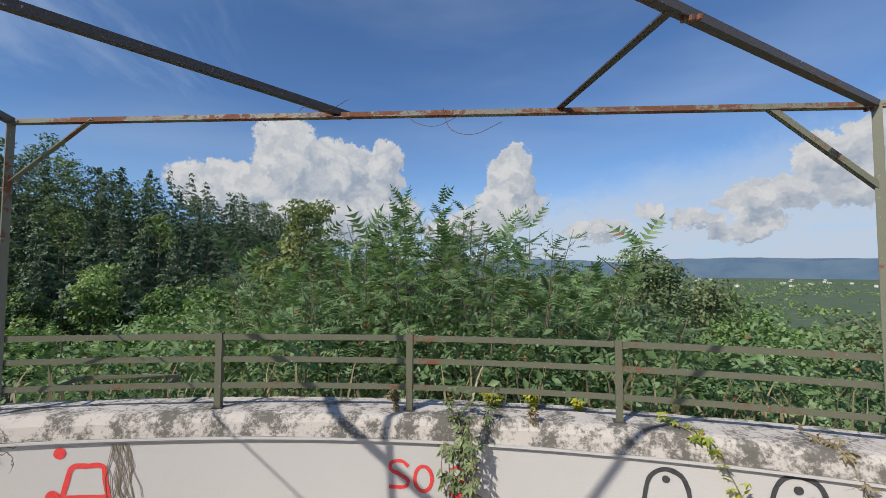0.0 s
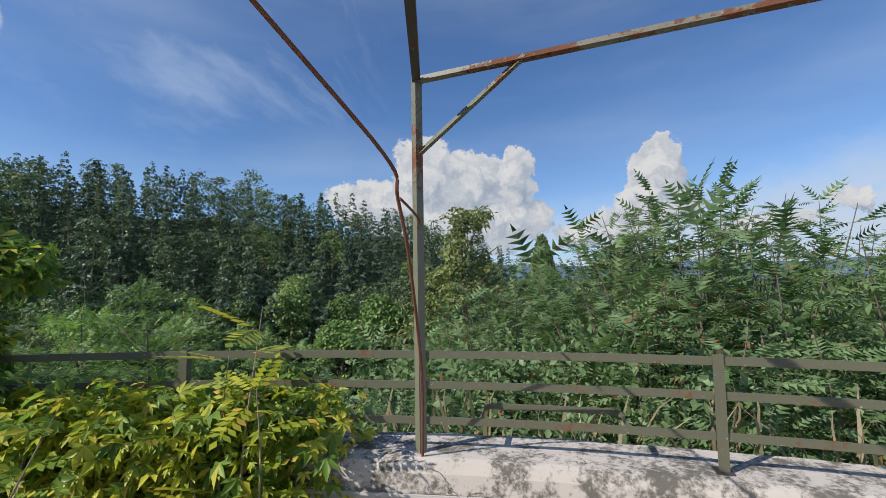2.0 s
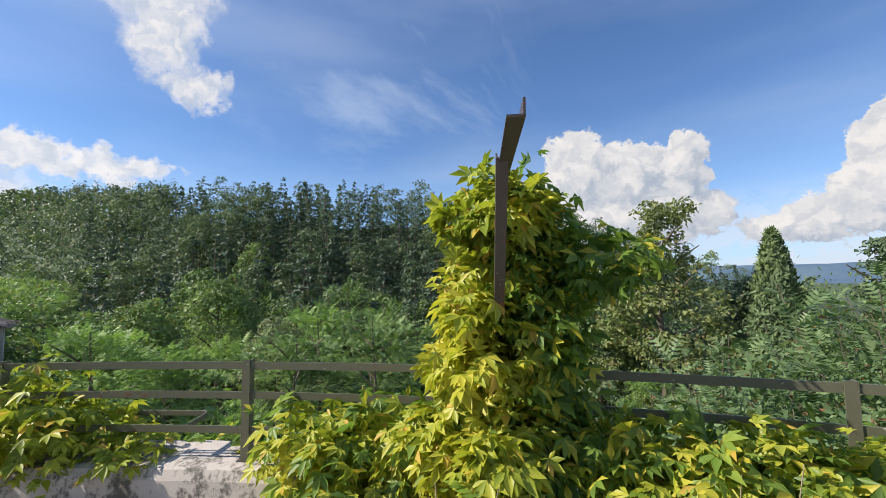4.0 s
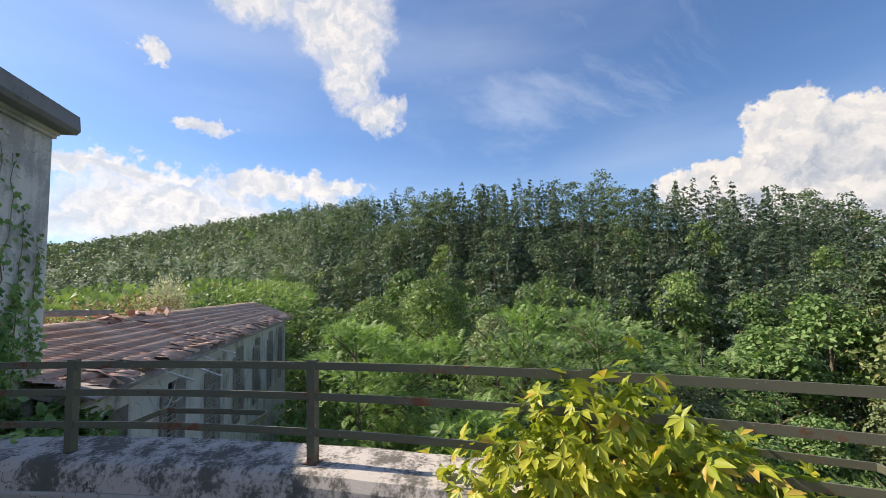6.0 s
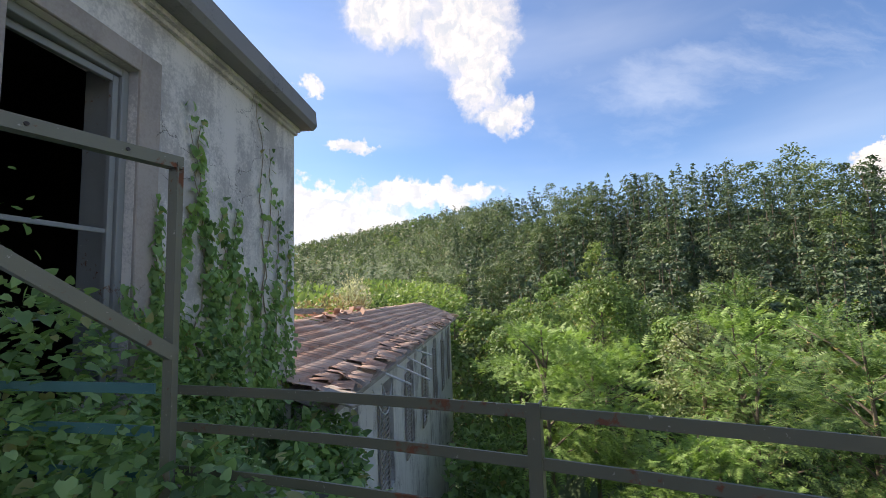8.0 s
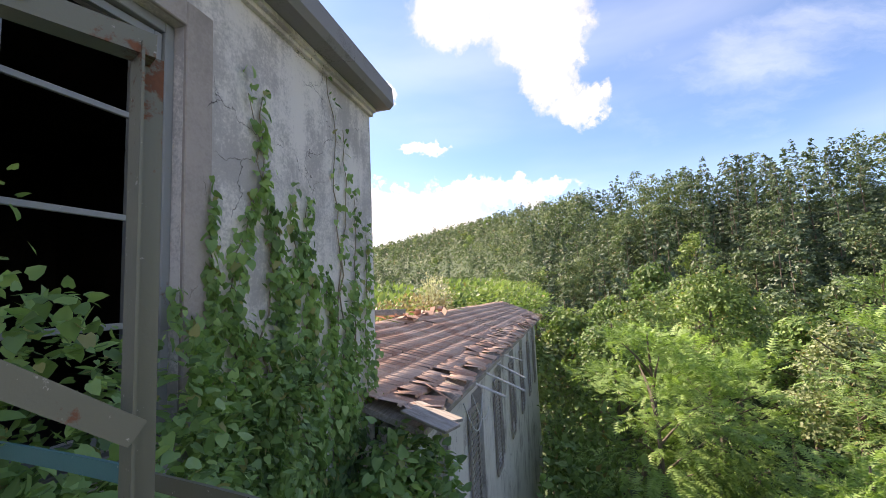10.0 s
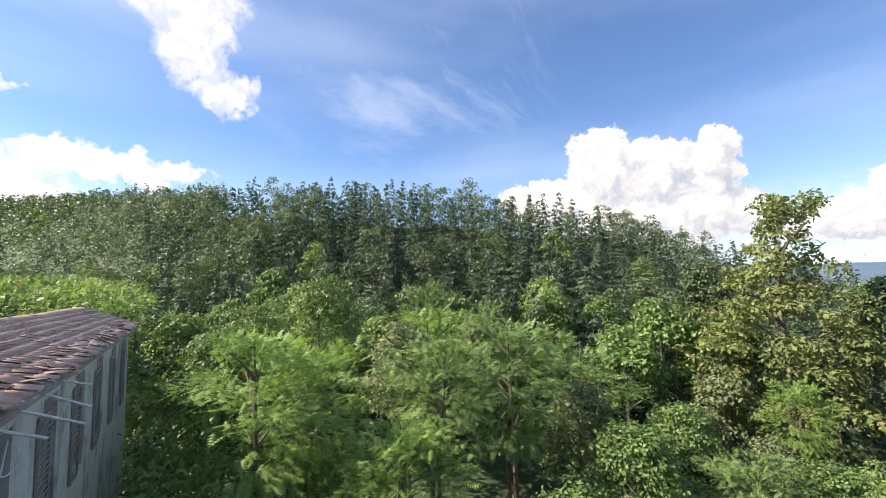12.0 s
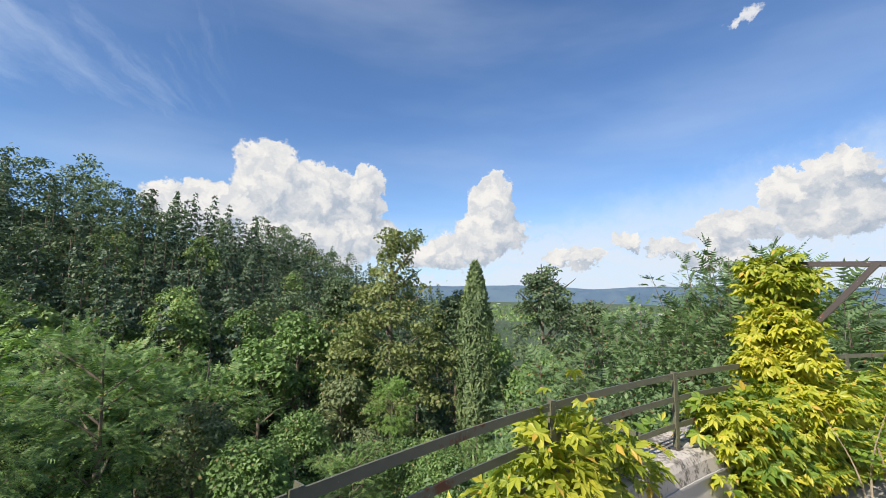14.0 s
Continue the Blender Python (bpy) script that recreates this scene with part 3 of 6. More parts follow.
def build_railing():
    for k in ("p3", "p2", "p1", "k1", "k2", "k3", "k4", "k5"):
        rail_post(ANG[k])
    for a in (62.6, 70.2, 77.8):
        rail_post(a)
    stops = [55, 62.6, 70.2, 77.8, *sorted(ANG.values())]
    for a0, a1 in zip(stops, stops[1:]):
        mid = (a0 + a1) / 2
        ob = thing("railing_bay", on_arc(mid, R, COPE_Z), "three flat green steel rails, rust-spotted, curving along the parapet", "railing", "railing bays")
        for z, hh, nm in ((RAIL_Z - 0.02, 0.042, "top_rail"), (0.862, 0.040, "middle_rail"), (0.668, 0.040, "bottom_rail")):
            bm = bmesh.new()
            arc_sweep(bm, a0 + 0.13, a1 - 0.13, [(R + 0.004, z - hh / 2), (R + 0.013, z - hh / 2), (R + 0.013, z + hh / 2), (R + 0.004, z + hh / 2)], 0.8)
            bmesh.ops.translate(bm, vec=-ob.location, verts=bm.verts)
            part(nm, bm, M_rail, ob)
    # planter brackets: a flat bar bent into a U beyond the rails
    for k0, k1 in (("p1", "lp"), ("k2", "k3"), ("k4", "k5")):
        a0, a1 = sorted((ANG[k0], ANG[k1]))
        c, half = (a0 + a1) / 2 + 0.2, 2.0
        pts = [on_arc(c - half, R + 0.02, 0.655), on_arc(c - half * 0.97, R + 0.26, 0.665), on_arc(c - half * 0.9, R + 0.30, 0.668), on_arc(c, R + 0.305, 0.668), on_arc(c + half * 0.9, R + 0.30, 0.668), on_arc(c + half * 0.97, R + 0.26, 0.665), on_arc(c + half, R + 0.02, 0.655)]
        bm = bmesh.new()
        for p, q in zip(pts, pts[1:]):
            bar(bm, p, q, 0.008, 0.034)
        o = part("planter_bracket", bm, M_rail)
        tagged(o, "U-shaped flat steel planter bracket on the railing", "bracket", "planter brackets")
    # the last bay, with its flaking blue paint, runs to the house
    ob = thing("blue_railing_bay", on_arc(174, R, COPE_Z), "flat steel rails with flaking blue-green paint, overgrown with ivy", "railing")
    for z, nm in ((1.03, "top_rail"), (0.83, "middle_rail"), (0.62, "bottom_rail")):
        bm = bmesh.new()
        arc_sweep(bm, ANG["gp"] + 0.2, 177.2, [(R + 0.004, z - 0.025), (R + 0.014, z - 0.025), (R + 0.014, z + 0.025), (R + 0.004, z + 0.025)], 0.8)
        bmesh.ops.translate(bm, vec=-ob.location, verts=bm.verts)
        part(nm, bm, M_blue_steel, ob)


build_railing()

# ---- pergola ----
BEAM_Z = 2.63


def iron(name, a, b, w, mat, parent, label=""):
    bm = bmesh.new()
    o = parent.location
    beam(bm, Vector(a) - o, Vector(b) - o, w, w)
    return part(name, bm, mat, parent, label)


def bolts(parent, at, count=2):
    for i in range(count):
        bm = bmesh.new()
        bmesh.ops.create_cone(bm, cap_ends=True, segments=6, radius1=0.012, radius2=0.012, depth=0.022)
        bmesh.ops.translate(bm, vec=Vector(at) - parent.location + Vector((0.03 * i, 0.0, -0.035)), verts=bm.verts)
        part("bolt", bm, M_rust, parent)


def build_pergola():
    lp, rp = on_arc(ANG["lp"], R, COPE_Z), on_arc(ANG["rp"], R, COPE_Z)
    ob = thing("pergola_frame", lp, "rusty green angle-iron pergola frame, stripped of its roof", "pergola")
    up = Vector((0, 0, BEAM_Z - COPE_Z))
    upr = Vector((0, 0, 2.565 - COPE_Z))
    iron("post", lp, lp + up, 0.046, M_post, ob)
    iron("post", rp, rp + upr, 0.048, M_post, ob)
    iron("front_beam", lp + up, rp + upr, 0.050, M_chord, ob, "rust-streaked front beam")
    far = on_arc(62.6, R, COPE_Z)
    iron("front_beam", rp + upr, far + up, 0.050, M_chord, ob)
    iron("post", far, far + up, 0.062, M_post, ob)
    chord = (rp - lp)
    t = chord.normalized()
    iron("brace", lp + Vector((0, 0, 1.68)), lp + up + t * 0.64, 0.036, M_post, ob)
    iron("brace", rp + Vector((0, 0, 1.55)), rp + upr - t * 0.62, 0.036, M_post, ob)
    # rafters running back over the terrace
    j1 = Vector((-0.82, 4.64, BEAM_Z))
    j2 = Vector((0.57, 4.90, BEAM_Z))
    apex = Vector((1.05, 3.86, BEAM_Z))
    dr = (apex - (rp + upr)).normalized()
    iron("rafter", lp + up, lp + up + Vector((0.64, -0.90, 0)).normalized() * 7.5, 0.048, M_beam, ob)
    iron("rafter", j1, j1 + Vector((-0.75, -1.50, 0.0)).normalized() * 7.0, 0.046, M_beam, ob)
    iron("rafter", rp + upr, rp + upr + dr * 7.5, 0.043, M_beam, ob)
    iron("diagonal", j2, apex, 0.045, M_beam, ob)
    bolts(ob, apex + Vector((0.06, 0.05, 0)), 3)
    bolts(ob, rp + upr + Vector((-0.06, -0.02, 0)), 2)
    # back posts against the house hold the rafters' ends
    for d0, d in ((lp + up, Vector((0.64, -0.90, 0)).normalized() * 7.4), (rp + upr, dr * 7.4)):
        p = d0 + d
        iron("post", (p.x, p.y, FLOOR_Z), p, 0.062, M_post, ob)
    # loose wires under the front beam
    for i, (a, dz) in enumerate(((-0.60, 0.10), (-0.35, 0.16), (-1.35, -0.02))):
        p = lp + up + t * (a + 3.55)
        bm = bmesh.new()
        tube(bm, [q - ob.location for q in spline([p, p + Vector((0.06, -0.02, -dz)), p + Vector((0.22, -0.03, -dz - 0.05)), p + Vector((0.40, -0.02, -dz + 0.02))], 5)], 0.002, 4)
        part("loose_wire", bm, M_rust, ob)

    # the broken pergola bay under the creeper
    vp = on_arc(ANG["vp"], R, COPE_Z)
    ob = thing("broken_pergola_post", vp, "leaning pergola post with a broken rafter, smothered in creeper", "post")
    top = vp + Vector((0, 0, 1.46))
    fk, end = Vector((-5.08, 1.97, 1.925)), Vector((-4.735, 1.685, 1.905))
    iron("post", vp, top, 0.062, M_post, ob)
    iron("rafter", top, end, 0.046, M_beam, ob)
    iron("brace", fk, vp + Vector((0.10, -0.12, 0.62)), 0.042, M_beam, ob)

    # the last frame beside the house
    gp = Vector((-9.32, -3.94, COPE_Z))
    ob = thing("side_frame", gp, "drilled green angle-iron frame with a diagonal brace beside the house", "pergola")
    g2 = Vector((-9.31, -3.93, 2.07))
    iron("post", gp, g2, 0.066, M_post, ob)
    e = Vector((-7.6, -4.78, 2.115))
    iron("top_beam", g2, e, 0.055, M_post, ob)
    iron("brace", Vector((-9.29, -3.93, 1.22)), g2 + (e - g2) * 0.62 - Vector((0, 0, 0.03)), 0.055, M_post, ob)
    iron("post", (e.x, e.y, FLOOR_Z), e, 0.060, M_post, ob)
    # drilled holes as thin discs, the shade in them put into dark colour
    for i in range(5):
        bm = bmesh.new()
        bmesh.ops.create_cone(bm, cap_ends=True, segments=8, radius1=0.008, radius2=0.008, depth=0.004)
        m = Matrix.Translation(g2 + (e - g2) * (0.12 + 0.16 * i) + Vector((0.008, 0.033, 0)) - ob.location) @ Euler((radians(90), 0, radians(-20))).to_matrix().to_4x4()
        bmesh.ops.transform(bm, matrix=m, verts=bm.verts)
        part("bolt_hole", bm, M_inner_shade, ob)

    # a bare climbing stem that has grown beside the post
    bm = bmesh.new()
    tube(bm, spline([(-3.25, 4.02, 0.49), (-3.16, 3.90, 1.00), (-3.04, 3.66, 1.55), (-2.97, 3.50, 1.80), (-2.95, 3.43, 1.93), (-2.89, 2.93, 2.16), (-2.79, 1.93, 2.60), (-2.64, 0.43, 3.27), (-2.5, -0.9, 3.86)], 6), [0.008] * 49, 6)
    tagged(part("bent_rod", bm, M_rust), "thin bent rusty rod rising beside the pergola post", "rod")
    bm = bmesh.new()
    tube(bm, spline([(-3.28, 4.06, 1.775), (-3.15, 3.88, 1.77), (-3.03, 3.66, 1.78), (-2.94, 3.48, 1.79)], 5), 0.006, 6)
    tagged(part("cross_rod", bm, M_rust), "thin rusty cross rod tied to the post", "rod")


build_pergola()

# ---- spray paint on the parapet ----


def stroke(name, pts, width, mat, label, closed=False):
    """A painted line on the parapet, by degrees round the arc and height."""
    p = [Vector((a, z, 0)) for a, z in pts]
    p = spline([*p, p[0]] if closed else p, 6)
    bm = bmesh.new()
    k = 180 / (math.pi * R)
    rows = []
    for i, q in enumerate(p):
        d = p[min(i + 1, len(p) - 1)] - p[max(i - 1, 0)]
        d = Vector((d.x / k, d.y, 0)).normalized()
        w = width * (0.5 + 0.12 * noise.noise(Vector((i * 0.5, width * 90, 1))))
        nx, nz = -d.y * w * k, d.x * w
        rows.append([bm.verts.new(on_arc(q.x + s * nx, R - 0.118 - 0.0035, q.y + s * nz)) for s in (-1, 1)])
    for a, b in zip(rows, rows[1:]):
        bm.faces.new((a[0], a[1], b[1], b[0]))
    o = part(name, bm, mat)
    return tagged(o, label, "graffiti", "graffiti on the parapet")


def blot(name, a, z, r, mat, label):
    bm = bmesh.new()
    k = 180 / (math.pi * R)
    ring = [bm.verts.new(on_arc(a + k * r * q * math.cos(t), R - 0.1215, z + r * q * math.sin(t))) for t, q in ((math.tau * i / 20, 1 + 0.08 * noise.noise(Vector((i * 1.3, a, z)))) for i in range(20))]
    bm.faces.new(ring)
    tagged(part(name, bm, mat), label, "graffiti", "graffiti on the parapet")


RED, BLK = "red spray-painted line on white plaster", "black spray-painted line on white plaster"
blot("graffiti_dot", 113.12, 0.250, 0.040, M_red, "red spray-painted dot on white plaster")
blot("graffiti_dot", 113.30, -0.045, 0.045, M_red, "red spray-painted dot on white plaster")
stroke("graffiti_stroke", [(112.98, -0.06), (112.85, 0.05), (112.68, 0.150), (112.2, 0.156), (111.66, 0.148), (111.55, 0.04), (111.42, -0.07)], 0.035, M_red, RED)
stroke("graffiti_stroke", [(113.0, -0.055), (112.2, -0.06), (111.4, -0.065)], 0.035, M_red, RED)
stroke("graffiti_letter", [(100.50, 0.15), (100.75, 0.185), (101.12, 0.175), (101.15, 0.125), (100.85, 0.095), (100.52, 0.055), (100.62, 0.01), (101.22, 0.005)], 0.026, M_red, "red spray-painted letter S")
stroke("graffiti_letter", [(99.95 + 0.32 * math.cos(t), 0.07 + 0.085 * math.sin(t)) for t in (math.tau * i / 10 for i in range(10))], 0.026, M_red, "red spray-painted letter O", True)
stroke("graffiti_letter", [(98.95, 0.14), (98.6, 0.165), (98.35, 0.13), (98.75, 0.08), (98.35, 0.04), (98.7, -0.04), (99.0, -0.02)], 0.026, M_red, "red spray-painted letter, half hidden by weeds")
stroke("graffiti_arch", [(92.42, -0.05), (92.36, 0.09), (92.18, 0.215), (91.72, 0.268), (91.25, 0.235), (91.05, 0.16), (90.95, 0.08), (90.6, 0.06)], 0.030, M_black, BLK)
blot("graffiti_eye", 91.70, 0.205, 0.024, M_black, "black spray-painted dot on white plaster")
stroke("graffiti_arch", [(88.75, 0.02), (88.66, 0.19), (88.42, 0.285), (88.0, 0.318), (87.55, 0.29), (87.33, 0.22), (87.22, 0.08)], 0.030, M_black, BLK)
blot("graffiti_eye", 88.0, 0.235, 0.026, M_black, "black spray-painted dot on white plaster")
stroke("graffiti_arch", [(118.9, -0.02), (118.8, 0.10), (118.3, 0.16), (117.7, 0.12), (117.5, 0.0)], 0.045, M_black, BLK)

# ---- the house ----
HX0, HX1, WALL_TOP = -14.19, 14.0, 4.24
WIN = (-10.94, -9.86, 0.66, 3.52)


def build_house():
    x0, x1, z0, z1 = WIN
    bm = bmesh.new()
    y0, y1 = FACADE_Y - 0.45, FACADE_Y
    box(bm, (HX0, y0, -9.5), (x0, y1, WALL_TOP))
    box(bm, (x1, y0, -9.5), (HX1, y1, WALL_TOP))
    box(bm, (x0, y0, -9.5), (x1, y1, z0))
    box(bm, (x0, y0, z1), (x1, y1, WALL_TOP))
    bmesh.ops.remove_doubles(bm, verts=bm.verts, dist=0.0005)
    tagged(part("wall_north", bm, M_facade), "grey weathered plaster wall of the abandoned house, stained and ivy-grown", "wall", kind="structure")
    bm = bmesh.new()
    box(bm, (HX0, -16.0, -9.5), (HX0 + 0.45, y0, WALL_TOP))
    tagged(part("wall_west", bm, M_facade), "grey plaster side wall of the house", "wall", kind="structure")
    bm = bmesh.new()
    box(bm, (HX1 - 0.45, -16.0, -9.5), (HX1, y0, WALL_TOP))
    box(bm, (HX0, -16.4, -9.5), (HX1, -16.0, WALL_TOP))
    tagged(part("wall_south", bm, M_facade), "grey plaster rear walls of the house", "wall", kind="structure")
    # heavy eave slab with a sloping front
    bm = bmesh.new()
    prof = [(FACADE_Y + 0.30, 4.235), (FACADE_Y + 0.36, 4.30), (FACADE_Y + 0.34, 4.56), (FACADE_Y + 0.20, 4.60), (-16.6, 4.60), (-16.6, 4.235)]
    ra = [bm.verts.new((HX0 - 0.10, y, z)) for y, z in prof]
    rb = [bm.verts.new((HX1 + 0.3, y, z)) for y, z in prof]
    for i in range(6):
        bm.faces.new((ra[i], ra[(i + 1) % 6], rb[(i + 1) % 6], rb[i]))
    bm.faces.new(ra[::-1])
    bm.faces.new(rb)
    tagged(part("eave_slab", bm, M_eave), "dark weathered concrete eave slab of the house", "eave", kind="structure")
    bm = bmesh.new()
    for y, z in ((FACADE_Y + 0.05, 4.13), (FACADE_Y + 0.10, 4.18)):
        box(bm, (HX0 - 0.02, FACADE_Y - 0.02, z), (HX1, y, z + 0.056))
    tagged(part("cornice_trim", bm, M_facade), "stepped plaster cornice under the eave", "cornice", kind="structure")
    # the room behind the window, its gloom put into a near-black colour
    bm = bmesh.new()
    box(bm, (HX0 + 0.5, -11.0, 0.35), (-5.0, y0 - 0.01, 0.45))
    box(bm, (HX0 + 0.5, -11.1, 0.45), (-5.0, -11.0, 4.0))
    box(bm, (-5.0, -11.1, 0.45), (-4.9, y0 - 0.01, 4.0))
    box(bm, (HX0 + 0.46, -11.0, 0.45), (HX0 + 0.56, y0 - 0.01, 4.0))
    tagged(part("room_shell", bm, M_inner_shade), "empty room behind the window, its gloom painted near-black", "room", kind="structure")
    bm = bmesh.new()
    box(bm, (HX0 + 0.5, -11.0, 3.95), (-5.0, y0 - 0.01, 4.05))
    tagged(part("ceiling", bm, M_inner_shade), "ceiling of the empty room, its gloom painted near-black", "ceiling", kind="structure")
    # moulded plaster surround
    bm = bmesh.new()
    for lo, hi in (((x0 - 0.25, z0 - 0.05), (x0 - 0.002, z1 + 0.20)), ((x1 + 0.002, z0 - 0.05), (x1 + 0.22, z1 + 0.20)), ((x0 - 0.002, z1 + 0.002), (x1 + 0.002, z1 + 0.20))):
        box(bm, (lo[0], y1 - 0.02, lo[1]), (hi[0], y1 + 0.03, hi[1]), None, 0.008)
    tagged(part("window_surround", bm, M_surround), "raised brownish plaster surround of the tall window", "surround", kind="structure")

    win = thing("window_1", ((x0 + x1) / 2, y1 - 0.15, z0), "tall wooden window with flaking pale blue paint, glass missing", "window", kind="structure")
    o = win.location
    yf = y1 - 0.13

    def stick(nm, a, b, mat=M_frame_blue, parent=win, bevel=0.006):
        bm = bmesh.new()
        box(bm, Vector(a) - o, Vector(b) - o, None, bevel)
        return part(nm, bm, mat, parent)

    stick("jamb", (x0 + 0.002, yf - 0.31, z0), (x0 + 0.075, yf + 0.05, z1))
    stick("jamb", (x1 - 0.075, yf - 0.31, z0), (x1 - 0.002, yf + 0.05, z1))
    stick("head", (x0 + 0.077, yf - 0.05, z1 - 0.08), (x1 - 0.077, yf + 0.05, z1 - 0.002))
    stick("window_sill", (x0 - 0.04, y1 - 0.3, z0 - 0.06), (x1 + 0.04, y1 + 0.08, z0 - 0.002), M_eave)
    # one casement of four empty lights, hanging a little ajar
    def casement(hinge_x, side, swing):
        w = x1 - x0 - 0.16
        sash = new("casement")
        sash.parent = win
        sash.matrix_basis = Matrix.Translation(Vector((hinge_x, yf, z0)) - o) @ Matrix.Rotation(radians(swing), 4, "Z")
        hh = z1 - z0 - 0.09

        def piece(nm, a, b, mat=M_frame_blue):
            bm = bmesh.new()
            box(bm, (min(a[0] * side, b[0] * side), a[1], a[2]), (max(a[0] * side, b[0] * side), b[1], b[2]), None, 0.004)
            return part(nm, bm, mat, sash)

        piece("stile", (0, -0.022, 0), (0.055, 0.022, hh))
        piece("stile", (w - 0.055, -0.022, 0), (w, 0.022, hh))
        for z in (0.0, hh - 0.06):
            piece("rail", (0.057, -0.022, z), (w - 0.057, 0.022, z + 0.06))
        for i in (1, 2, 3):
            z = hh * i / 4
            if i == 2:
                o2 = piece("latch", (w - 0.05, 0.024, z), (w - 0.02, 0.045, z + 0.09), M_rust)
            piece("glazing_bar", (0.057, -0.014, z - 0.02), (w - 0.057, 0.014, z + 0.02))

    casement(x0 + 0.08, 1, -4)
    # downpipe
    ob = thing("downpipe", (-9.62, y1 + 0.075, 2.0), "grey rain downpipe strapped to the house wall", "pipe")
    bm = bmesh.new()
    tube(bm, [(0, 0, -2.1), (0, 0, 2.1), (0, 0.12, 2.24)], 0.045, 12)
    part("pipe", bm, M_pvc, ob, "", True)
    for z in (-0.8, 1.2):
        bm = bmesh.new()
        tube(bm, [(0, 0, z), (0, 0, z + 0.035)], 0.051, 12)
        box(bm, (-0.02, -0.08, z), (0.02, -0.03, z + 0.03))
        part("strap", bm, M_rust, ob)
    bm = bmesh.new()
    box(bm, (-9.50, y1 - 0.01, 3.02), (-9.30, y1 + 0.07, 3.22), None, 0.01)
    tagged(part("junction_box", bm, M_pvc), "small white junction box on the house wall", "box")


build_house()

# ---- the lower annexe with its tiled roof ----
EA, EB = Vector((-13.60, -4.72, -0.15)), Vector((-34.4, -4.05, -0.30))
RA, RB = Vector((-13.75, -7.60, 0.78)), Vector((-34.5, -6.30, 0.62))


def roof_point(u, v):
    return EA.lerp(EB, u).lerp(RA.lerp(RB, u), v)


def build_annexe():
    bm = bmesh.new()
    d = (EB - EA).normalized()
    inn = Vector((d.y, -d.x, 0))
    inn = -inn if inn.y > 0 else inn
    a, b = EA + inn * 0.38 - d * -0.25, EB + inn * 0.38 - d * 0.3

    def wallbox(p, q, th, lo, hi, mat_bm):
        e = (q - p).normalized()
        s = Vector((e.y, -e.x, 0))
        s = -s if s.y > 0 else s
        vs = [mat_bm.verts.new(Vector((w.x, w.y, z))) for z in (lo, hi) for w in (p, q, q + s * th, p + s * th)]
        for f in ((0, 1, 2, 3), (7, 6, 5, 4), (0, 4, 5, 1), (1, 5, 6, 2), (2, 6, 7, 3), (3, 7, 4, 0)):
            mat_bm.faces.new([vs[i] for i in f])

    # front wall in piers, lintels and sills round tall openings
    n_bays, L = 7, (b - a).length
    e = (b - a).normalized()
    for i in range(n_bays):
        s0, s1 = L * i / n_bays, L * (i + 1) / n_bays
        o0, o1 = s0 + (s1 - s0) * 0.30, s0 + (s1 - s0) * 0.68
        wallbox(a + e * s0, a + e * o0, 0.35, -10.5, -0.25, bm)
        wallbox(a + e * o1, a + e * s1, 0.35, -10.5, -0.25, bm)
        wallbox(a + e * o0, a + e * o1, 0.35, -10.5, -3.4, bm)
        wallbox(a + e * o0, a + e * o1, 0.35, -0.75, -0.25, bm)
    bmesh.ops.remove_doubles(bm, verts=bm.verts, dist=0.0005)
    tagged(part("annexe_wall", bm, M_low_wall), "stained pale plaster wall of the derelict annexe", "wall", kind="structure")
    bm = bmesh.new()
    wallbox(a + e * 0.02 + Vector((0, -0.4, 0)), a + e * 0.4 + Vector((0, -3.0, 0)), 0.3, -10.5, -0.2, bm)
    wallbox(b + Vector((0, -0.4, 0)), b + Vector((0.3, -4.0, 0)), 0.3, -10.5, -0.2, bm)
    wallbox(a + Vector((0, -4.6, 0)), b + Vector((0, -4.4, 0)), 0.3, -10.5, -0.1, bm)
    tagged(part("annexe_side_wall", bm, M_low_wall), "stained plaster end walls of the annexe", "wall", kind="structure")
    # one added near-black sheet behind the openings paints the unlit inside
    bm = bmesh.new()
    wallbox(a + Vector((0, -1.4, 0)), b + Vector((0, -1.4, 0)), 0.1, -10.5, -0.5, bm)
    tagged(part("annexe_interior", bm, M_inner_shade), "near-black sheet standing for the gloom inside the derelict annexe", "wall", kind="structure")
    # shutters and brown frames in the openings
    for i in range(n_bays):
        s0, s1 = L * i / n_bays, L * (i + 1) / n_bays
        o0, o1 = s0 + (s1 - s0) * 0.30, s0 + (s1 - s0) * 0.68
        ob = thing("shutter", a + e * (o0 - 0.45) + Vector((0, 0.05, -2.0)), "grey weathered wooden louvre shutter hanging open", "shutter", "annexe shutters")
        bm = bmesh.new()
        m = Matrix.Rotation(math.atan2(e.y, e.x), 4, "Z")
        for lo, hi in (((0, -0.02, -1.25), (0.07, 0.02, 1.2)), ((0.75, -0.02, -1.25), (0.82, 0.02, 1.2)), ((0.07, -0.02, -1.25), (0.75, 0.02, -1.15)), ((0.07, -0.02, 1.1), (0.75, 0.02, 1.2))):
            box(bm, lo, hi, m)
        part("frame", bm, M_wood, ob)
        bm = bmesh.new()
        for k in range(18):
            z = -1.1 + 2.2 * k / 18
            box(bm, (0.07, -0.02, 0), (0.75, -0.008, 0.10), m @ Matrix.Translation((0, 0, z)) @ Matrix.Rotation(radians(24), 4, "X"))
        part("louvres", bm, M_wood, ob)
    # roof deck and rafters
    bm = bmesh.new()
    top = [roof_point(u, v) - Vector((0, 0, 0.05)) for u, v in ((0.0, 0), (1, 0), (1, 1), (0.0, 1))]
